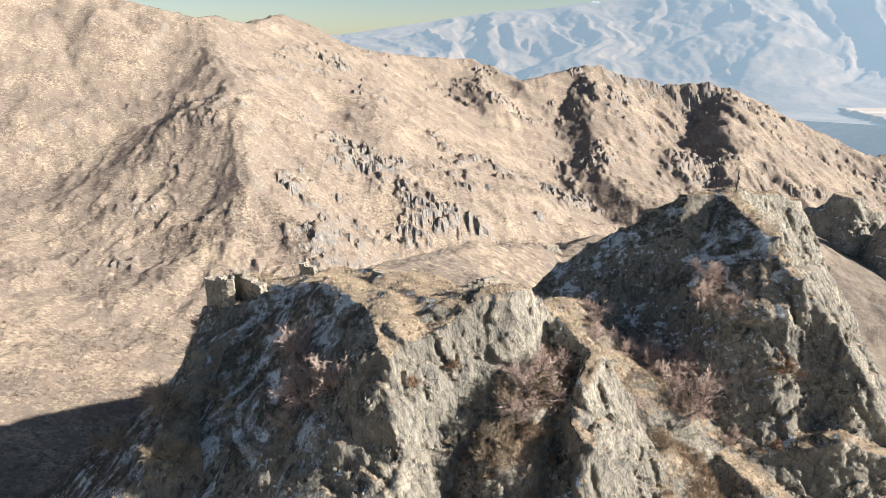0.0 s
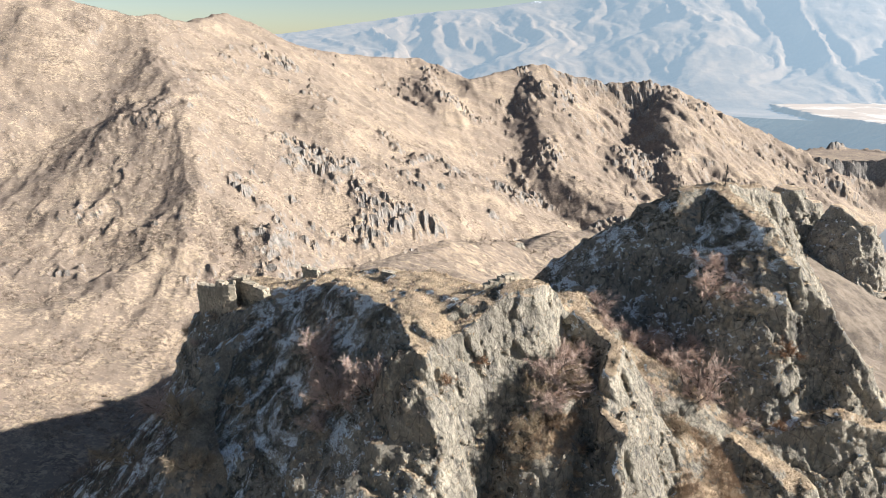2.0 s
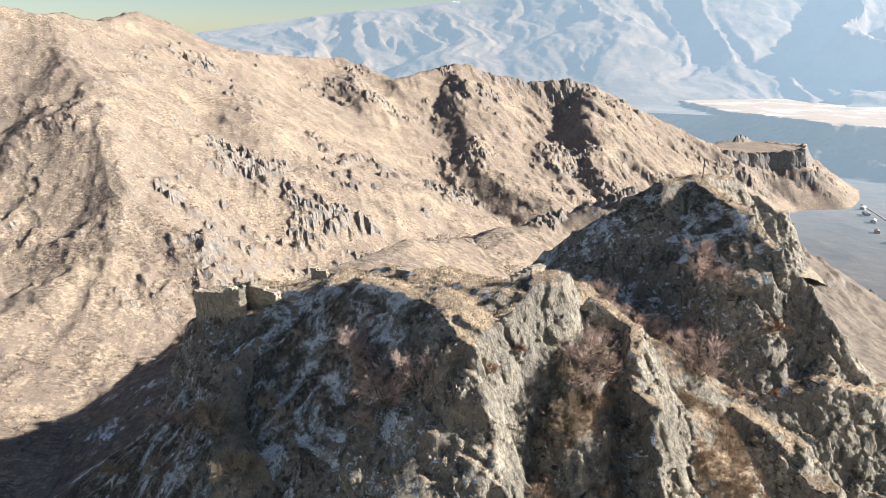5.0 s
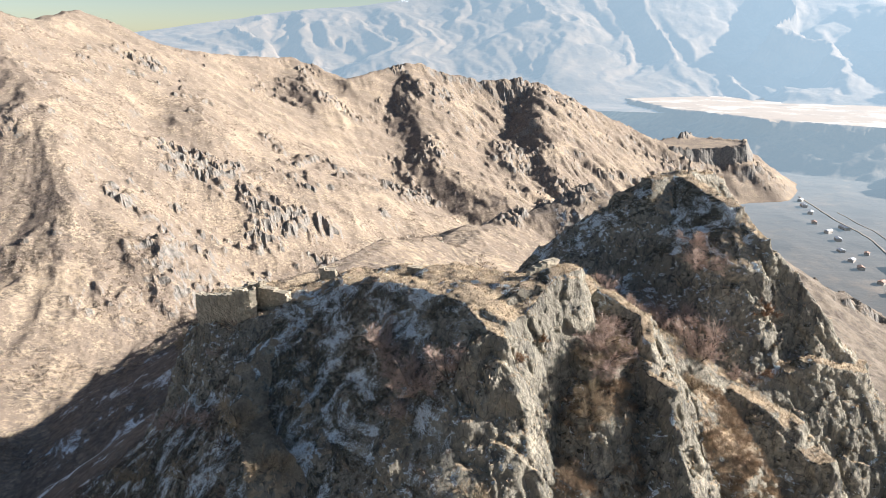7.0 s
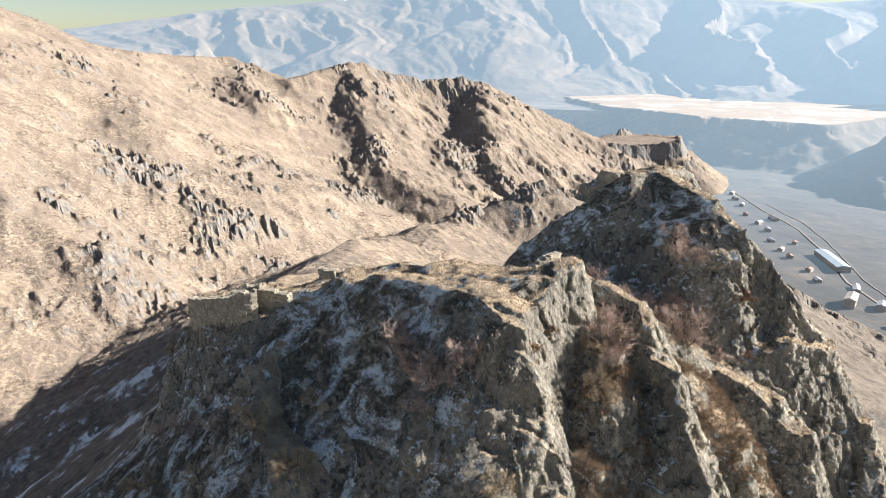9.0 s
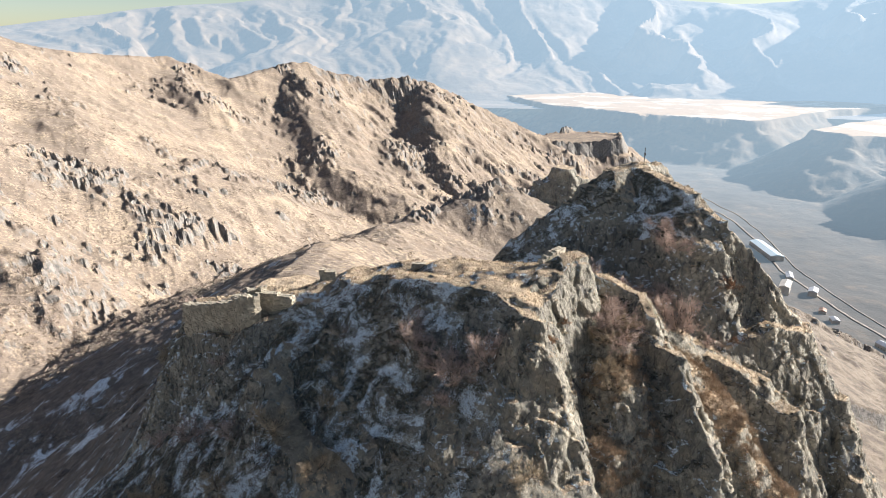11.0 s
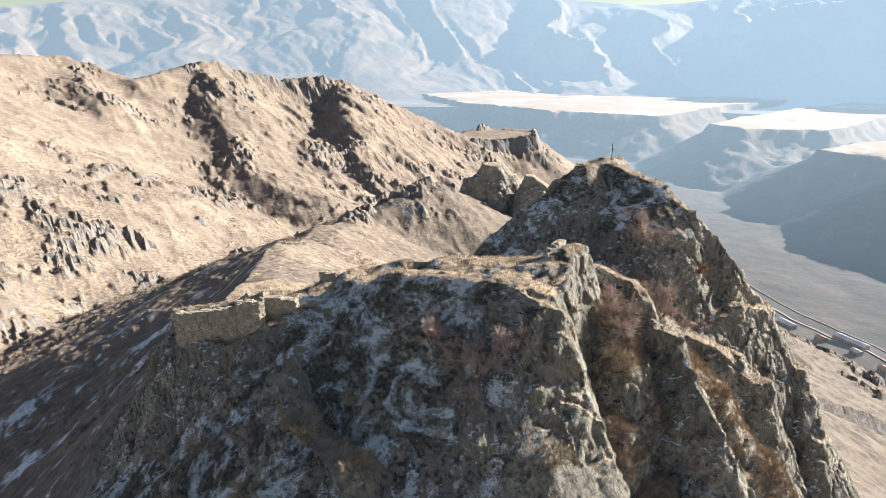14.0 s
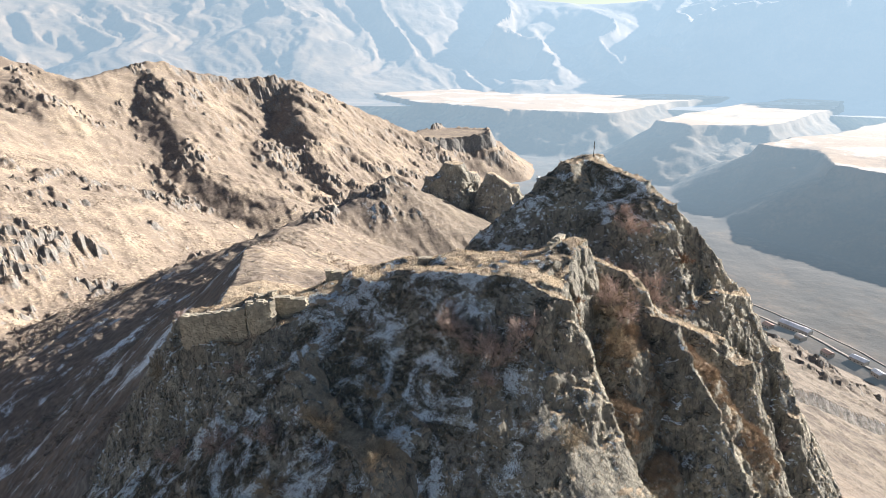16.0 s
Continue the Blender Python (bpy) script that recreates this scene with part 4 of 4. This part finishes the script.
# ---------------------------------------------------------------- shrubs and small trees
def tubes(name, segs, material):
    """Thin tapered three-sided sticks: segs of start, end and the two radii."""
    a, b = np.array([s[0] for s in segs]), np.array([s[1] for s in segs])
    ra, rb = np.array([s[2] for s in segs]), np.array([s[3] for s in segs])
    d = b - a
    d /= np.maximum(np.linalg.norm(d, axis=1), 1e-6)[:, None]
    u = np.cross(d, np.where(np.abs(d[:, 2:3]) > 0.9, np.array([[1.0, 0, 0]]), np.array([[0, 0, 1.0]])))
    u /= np.linalg.norm(u, axis=1)[:, None]
    w = np.cross(d, u)
    verts = np.empty((len(segs), 6, 3))
    for k in range(3):
        c, s = math.cos(k * 2.0944), math.sin(k * 2.0944)
        verts[:, k] = a + ra[:, None] * (c * u + s * w)
        verts[:, k + 3] = b + rb[:, None] * (c * u + s * w)
    quad = np.array([(0, 1, 4, 3), (1, 2, 5, 4), (2, 0, 3, 5)])
    faces = (np.arange(len(segs)) * 6)[:, None, None] + quad[None]
    return raw_mesh(name, verts.reshape(-1, 3), faces.reshape(-1, 4), material)


def shrub(name, seed, tall, wide, stems, fill, twig_material, label, category, droop=0.0):
    """A leafless shrub: stems that fork three times, and a crown of fine twigs."""
    rng = np.random.RandomState(seed)
    wood, twigs = [], []

    def grow(p, d, length, radius, level):
        steps = 3
        for _ in range(steps):
            d = d + rng.normal(0, 0.16, 3) + np.array([0, 0, 0.05 - droop])
            d /= np.linalg.norm(d)
            q = p + d * length / steps
            (wood if level < 2 else twigs).append((p, q, radius, radius * 0.82))
            p, radius = q, radius * 0.82
            if level < 3:
                for _ in range(2 if level < 2 else fill):
                    e = d + rng.normal(0, 0.62, 3)
                    e[2] = e[2] * 0.8 + 0.12
                    e /= np.linalg.norm(e)
                    grow(p, e, length * rng.uniform(0.5, 0.8), max(radius * 0.62, 0.022), level + 1)

    for k in range(stems):
        a = 2 * math.pi * (k + rng.rand()) / stems
        d = np.array([math.cos(a) * wide, math.sin(a) * wide, 1.0])
        grow(np.array([0.12 * math.cos(a), 0.12 * math.sin(a), -0.25]), d / np.linalg.norm(d), tall * 0.5 * rng.uniform(0.8, 1.1), 0.05 + 0.012 * tall, 0)
    ob = thing(name, (0, 0, 0), label, category)
    child("stem", tubes("stem", wood, MAT_BARK), ob)
    child("crown", tubes("crown", twigs, twig_material), ob)
    return ob


SHRUB_LABEL = "leafless reddish-brown shrub growing from the rock"
KINDS = [shrub("shrub", 5, 4.2, 0.6, 4, 2, MAT_TWIG, SHRUB_LABEL, "shrub"), shrub("shrub", 6, 3.6, 0.8, 5, 2, MAT_TWIG, SHRUB_LABEL, "shrub"),
         shrub("shrub", 7, 3.4, 0.9, 5, 2, MAT_TWIG_PALE, "bare pale-twigged shrub on a snowy slope", "shrub"), shrub("shrub", 8, 2.0, 0.9, 4, 2, MAT_RUST, "small shrub with rusty leaves on a rock ledge", "shrub")]
SPOTS = [(-15.4, 60.4, 0, 0.8), (-14.6, 58.8, 1, 0.65), (-13.0, 54.2, 0, 0.9), (-13.8, 55.8, 1, 0.75), (-14.9, 53.4, 1, 0.5), (-9.6, 52.4, 0, 0.8), (-30.8, 63.3, 2, 0.95), (-28.2, 55.6, 2, 0.7), (-26.4, 56.6, 2, 0.45),
         (31.7, 70.2, 1, 0.8), (30.6, 67.5, 1, 0.95), (25.0, 66.4, 0, 1.0), (22.4, 67.8, 1, 0.9), (27.5, 61.0, 0, 1.2), (26.0, 59.8, 1, 0.7), (27.9, 65.2, 1, 0.7),
         (7.6, 52.4, 1, 0.9), (6.4, 53.6, 2, 0.7), (8.6, 55.2, 1, 0.9), (5.0, 50.8, 2, 0.65), (9.8, 53.4, 2, 0.6), (4.2, 48.8, 2, 0.55), (18.0, 70.6, 1, 0.7), (36.2, 61.4, 3, 0.9), (34.6, 57.6, 3, 0.5),
         (41.8, 43.4, 1, 0.85), (-10.3, 44.4, 2, 0.7), (-34.6, 70.6, 1, 0.7), (-38.5, 76.0, 1, 0.75), (-37.0, 64.0, 2, 0.7), (-33.0, 82.0, 1, 0.6), (-41.5, 84.0, 1, 0.8), (-44.0, 73.0, 2, 0.8), (-24.5, 62.8, 2, 0.5), (-35.0, 96.5, 1, 0.6), (-39.5, 97.0, 2, 0.8),
         (15.2, 61.2, 1, 0.45), (17.4, 66.8, 1, 0.6), (19.6, 58.0, 1, 0.5), (30.8, 58.8, 1, 0.5), (22.6, 56.4, 2, 0.5), (11.4, 57.6, 1, 0.5), (-2.6, 51.4, 3, 0.5), (0.8, 54.2, 3, 0.45)]
rng = np.random.RandomState(12)
for x, y, kind, size, *given in SPOTS:
    turn = rng.uniform(0, 360)
    copy_thing(KINDS[kind], pose(x, y, given[0] if given else rest(x, y), rng.uniform(-6, 6), rng.uniform(-6, 6), turn) @ Matrix.Scale(1.2 * size, 4))
for k in KINDS:
    for o in (*k.children_recursive, k):
        bpy.data.objects.remove(o)


# ---------------------------------------------------------------- dry grass on the ridge
def tufts(count, seed):
    """Blades of dry grass on what lies flat."""
    rng = np.random.RandomState(seed)
    keep = (ROCK_UP[:, 2] > 0.72) & (ROCK_PLACES[:, 1] < 112) & (ROCK_PLACES[:, 2] > 40)
    keep &= (ROCK_UP[:, 0] > -0.32) | (rng.rand(len(keep)) < 0.25)
    pick = np.where(keep)[0]
    pick = pick[rng.randint(0, len(pick), count)]
    base = ROCK_PLACES[pick] + np.concatenate([rng.uniform(-0.2, 0.2, (count, 2)), np.full((count, 1), -0.06)], 1)
    blades = 4
    a = rng.uniform(0, 2 * np.pi, (count, blades))
    tall = rng.uniform(0.12, 0.34, (count, blades)) * rng.uniform(0.6, 1.2, (count, 1))
    lean = rng.uniform(0.1, 0.7, (count, blades)) * tall
    foot = 0.045
    p = np.empty((count, blades, 3, 3))
    for k, s in enumerate((-1, 1)):
        p[:, :, k, 0] = base[:, None, 0] - s * foot * np.sin(a)
        p[:, :, k, 1] = base[:, None, 1] + s * foot * np.cos(a)
        p[:, :, k, 2] = base[:, None, 2]
    p[:, :, 2, 0] = base[:, None, 0] + lean * np.cos(a)
    p[:, :, 2, 1] = base[:, None, 1] + lean * np.sin(a)
    p[:, :, 2, 2] = base[:, None, 2] + tall
    return raw_mesh("dry_grass", p.reshape(-1, 3), np.arange(count * blades * 3).reshape(-1, 3), MAT_STRAW)


tagged(new("dry_grass", tufts(34000, 4)), "straw-coloured dry grass tufts on the ridge", "grass", kind="stuff")


def brush(name, count, seed, size, keep, material, spikes=22):
    """Low twiggy bushes that root on the rock where keep says."""
    rng = np.random.RandomState(seed)
    pick = np.where(keep)[0]
    m = fbm(*(ROCK_PLACES[pick] * 0.22).T.astype(np.float32), 3) + 0.5 * rng.rand(len(pick))
    pick = pick[np.argsort(-m)[:int(len(pick) * 0.55)]]
    base = ROCK_PLACES[pick[rng.randint(0, len(pick), count)]]
    d = rng.normal(0, 1, (count, spikes, 3))
    d[:, :, 2] = np.abs(d[:, :, 2]) * 0.9 + 0.25
    d /= np.linalg.norm(d, axis=2)[:, :, None]
    r = size * rng.uniform(0.45, 1.25, (count, 1, 1)) * rng.uniform(0.7, 1.1, (count, spikes, 1))
    side = np.cross(d, rng.normal(0, 1, (count, spikes, 3)))
    side /= np.linalg.norm(side, axis=2)[:, :, None]
    p = np.stack([base[:, None] - side * 0.02, base[:, None] + d * r * 0.6 + side * 0.03, base[:, None] + d * r], 2)
    return raw_mesh(name, p.reshape(-1, 3), np.arange(count * spikes * 3).reshape(-1, 3), material)


ON_GULLY = np.isin(ROCK_PART, (7, 10)) & (ROCK_UP[:, 2] > 0.45) & (ROCK_PLACES[:, 2] > 44)
ON_COLD = (ROCK_UP[:, 2] > 0.55) & (ROCK_UP[:, 0] < -0.25) & (ROCK_PLACES[:, 1] < 100) & (ROCK_PLACES[:, 0] < 4)
tagged(new("brush", brush("brush", 2600, 71, 0.8, ON_GULLY, MAT_BRUSH)), "brown leafless brush that fills the gully", "bushes", kind="stuff")
tagged(new("brush", brush("brush", 3600, 72, 0.5, ON_COLD, MAT_SCRUB)), "low dark brush on the shaded snowy slope", "bushes", kind="stuff")


def scrub(count, seed, x0, x1, y0, y1, size, clump, material, spikes=26, wide=0.07):
    """Low bare bushes on the hillsides, each a burst of short twigs, in loose groups."""
    rng = np.random.RandomState(seed)
    x, y = rng.uniform(x0, x1, count * 3).astype(np.float32), rng.uniform(y0, y1, count * 3).astype(np.float32)
    m = fbm(x * clump, y * clump, 0 * x + 51.0, 3) + 0.25 * rng.rand(len(x))
    order = np.argsort(-m)[:count]
    x, y = x[order], y[order]
    z = country(x, y)
    d = rng.normal(0, 1, (count, spikes, 3))
    d[:, :, 2] = np.abs(d[:, :, 2]) * 0.8 + 0.1
    d /= np.linalg.norm(d, axis=2)[:, :, None]
    r = size * rng.uniform(0.5, 1.25, (count, 1, 1)) * rng.uniform(0.7, 1.1, (count, spikes, 1))
    side = np.cross(d, rng.normal(0, 1, (count, spikes, 3)))
    side /= np.linalg.norm(side, axis=2)[:, :, None]
    base = np.stack([x, y, z - 0.1], -1)[:, None, :]
    p = np.stack([base + d * r * 0.15 - side * r * 0.02, base + d * r * 0.9 + side * r * wide, base + d * r - side * r * wide * 0.4], 2)
    return raw_mesh("scrub", p.reshape(-1, 3), np.arange(count * spikes * 3).reshape(-1, 3), material)


tagged(new("scrub", scrub(5000, 61, -330, 60, 200, 520, 1.8, 0.025, MAT_SCRUB_PALE, 24, 0.1)), "clumps of grey leafless bushes in the valley", "bushes", kind="stuff")
tagged(new("scrub", scrub(17000, 62, -420, 340, 470, 1000, 1.25, 0.05, MAT_SCRUB, 9, 0.2)), "brown scrub scattered over the dry hillside", "bushes", kind="stuff")
tagged(new("scrub", scrub(900, 63, -110, -30, 40, 210, 1.2, 0.05, MAT_SCRUB)), "bare brown bushes on the shaded slope", "bushes", kind="stuff")


# ---------------------------------------------------------------- the village on the gorge floor
MAT_GRAVEL = plain("pale_gravel", (0.2, 0.18, 0.155), (0.31, 0.28, 0.245), 0.5)
def floor_at(x, y):
    return float(gorge(np.array([x], np.float32), np.array([y], np.float32))[0])


def house(x, y, turn, long, deep, tall, roof, label, rows=1):
    ob = thing("house", (x, y, floor_at(x, y) - 0.5), label, "house", "village houses")
    ob.rotation_euler = (0, 0, radians(turn))
    body = child("wall", box_mesh("wall", (long, deep, tall + 0.5), (0, 0, (tall + 0.5) / 2), MAT_PLASTER), ob)
    o, rise = 0.5, min(deep * 0.22, 2.6)
    z = tall + 0.5
    a, b = long / 2 + o, deep / 2 + o
    v = [(-a, -b, z), (a, -b, z), (a, b, z), (-a, b, z), (-a, 0, z + rise), (a, 0, z + rise), (-a, -b, z - 0.2), (a, -b, z - 0.2), (a, b, z - 0.2), (-a, b, z - 0.2)]
    f = [(0, 1, 5, 4), (2, 3, 4, 5), (6, 7, 1, 0), (8, 9, 3, 2), (9, 8, 7, 6), (3, 0, 4, 4), (1, 2, 5, 5), (9, 6, 0, 3), (7, 8, 2, 1)]
    bm = bmesh.new()
    vs = [bm.verts.new(p) for p in v]
    for q in f:
        bm.faces.new([vs[i] for i in dict.fromkeys(q)])
    me = bpy.data.meshes.new("roof")
    bm.to_mesh(me)
    bm.free()
    me.materials.append(roof)
    child("roof", me, ob)
    count = max(2, int(long / 4))
    for row in range(rows):
        for k in range(count):
            px = -long / 2 + long * (k + 0.5) / count
            for side in (-1, 1):
                child("window", box_mesh("window", (1.2, 0.1, 1.4), (px, side * (deep / 2 + 0.03), 0.5 + 1.7 + 3.0 * row), MAT_GLASS_DARK), ob)
    return ob


VILLAGE = [(812, 575, 30, 34, 14, 13, MAT_PLASTER, "pale concrete works building of several storeys", 4), (838, 548, 30, 20, 12, 8, MAT_ROOF, "pale concrete block with a flat snowy roof", 2),
           (872, 612, 40, 26, 10, 5, MAT_ROOF, "long low house under a snowy sheet roof", 1), (905, 760, 55, 12, 9, 5, MAT_ROOF_RED, "small house under a rusty roof", 1), (930, 800, 20, 11, 9, 5, MAT_ROOF, "small house under a snowy roof", 1),
           (960, 850, 70, 13, 9, 5, MAT_ROOF, "small house under a snowy roof", 1), (985, 820, 35, 10, 8, 5, MAT_ROOF_RED, "small house under a rusty roof", 1), (1005, 900, 60, 14, 9, 6, MAT_ROOF, "small house under a snowy roof", 1),
           (1035, 950, 15, 16, 9, 6, MAT_ROOF, "small house under a snowy roof", 1), (1060, 1010, 50, 12, 9, 5, MAT_ROOF_RED, "small house under a rusty roof", 1), (1085, 960, 80, 22, 10, 6, MAT_ROOF, "long house under a snowy roof", 1),
           (752, 392, 75, 24, 11, 6, MAT_ROOF, "long shed under a snowy roof beside the road", 1), (748, 345, 70, 12, 9, 5, MAT_ROOF_RED, "small house under a rusty roof", 1), (764, 318, 80, 40, 12, 6, MAT_ROOF, "long shed under a snowy roof beside the road", 1),
           (738, 300, 70, 11, 9, 5, MAT_PLASTER, "small pale house beside the road", 1), (722, 262, 65, 12, 9, 5, MAT_ROOF_RED, "small house under a rusty roof", 1), (733, 232, 75, 18, 10, 5, MAT_ROOF, "long house under a snowy roof", 1),
           (712, 205, 60, 12, 9, 5, MAT_ROOF, "small house under a snowy roof", 1), (770, 470, 50, 13, 9, 5, MAT_ROOF, "small house under a snowy roof", 1), (790, 500, 30, 12, 9, 5, MAT_ROOF_RED, "small house under a rusty roof", 1),
           (850, 660, 60, 13, 9, 5, MAT_ROOF, "small house under a snowy roof", 1), (880, 700, 20, 12, 9, 5, MAT_ROOF_RED, "small house under a rusty roof", 1), (1120, 1080, 40, 15, 10, 6, MAT_ROOF, "small house under a snowy roof", 1),
           (1150, 1130, 65, 18, 10, 6, MAT_ROOF, "long house under a snowy roof", 1), (1190, 1180, 30, 14, 9, 6, MAT_ROOF, "small house under a snowy roof", 1)]
for x, y, turn, long, deep, tall, roof, label, rows in VILLAGE:
    house(x, y, turn, long, deep, tall, roof, label, rows)
house(948, 714, 60, 92, 22, 9, MAT_ROOF_BLUE, "long warehouse under a pale blue roof", 1)


def strip(name, path, wide, lift, material, label, category):
    """A road that lies on the gorge floor."""
    pts = []
    for (ax, ay), (bx, by) in zip(path[:-1], path[1:]):
        steps = int(math.hypot(bx - ax, by - ay) / 8)
        pts += [(ax + (bx - ax) * k / steps, ay + (by - ay) * k / steps) for k in range(steps)]
    pts = np.array(pts, np.float32)
    d = np.gradient(pts, axis=0)
    d /= np.linalg.norm(d, axis=1)[:, None]
    n = np.stack([-d[:, 1], d[:, 0]], -1)
    rows = [pts + n * wide * k for k in (-0.5, -0.48, 0.0, 0.48, 0.5)]
    x, y = (np.stack([r[:, i] for r in rows], 1) for i in (0, 1))
    z = np.repeat((gorge(pts[:, 0], pts[:, 1]) + lift)[:, None], 5, 1)
    z[:, 0] -= 1
    z[:, 4] -= 1
    return tagged(new(name, sheet_mesh(name, x, y, z, material)), label, category, kind="structure")


strip("road", [(690, 120), (722, 210), (760, 300), (778, 400), (830, 520), (890, 640), (1000, 780), (1080, 900), (1140, 1050), (1230, 1230)], 5, 0.5, MAT_GRAVEL, "grey valley road along the gorge", "road")
strip("railway_bed", [(715, 120), (748, 210), (785, 300), (804, 400), (858, 520), (925, 640), (1040, 790), (1120, 910), (1190, 1080)], 2.6, 0.7, MAT_GRAVEL, "grey railway bed along the gorge", "railway")
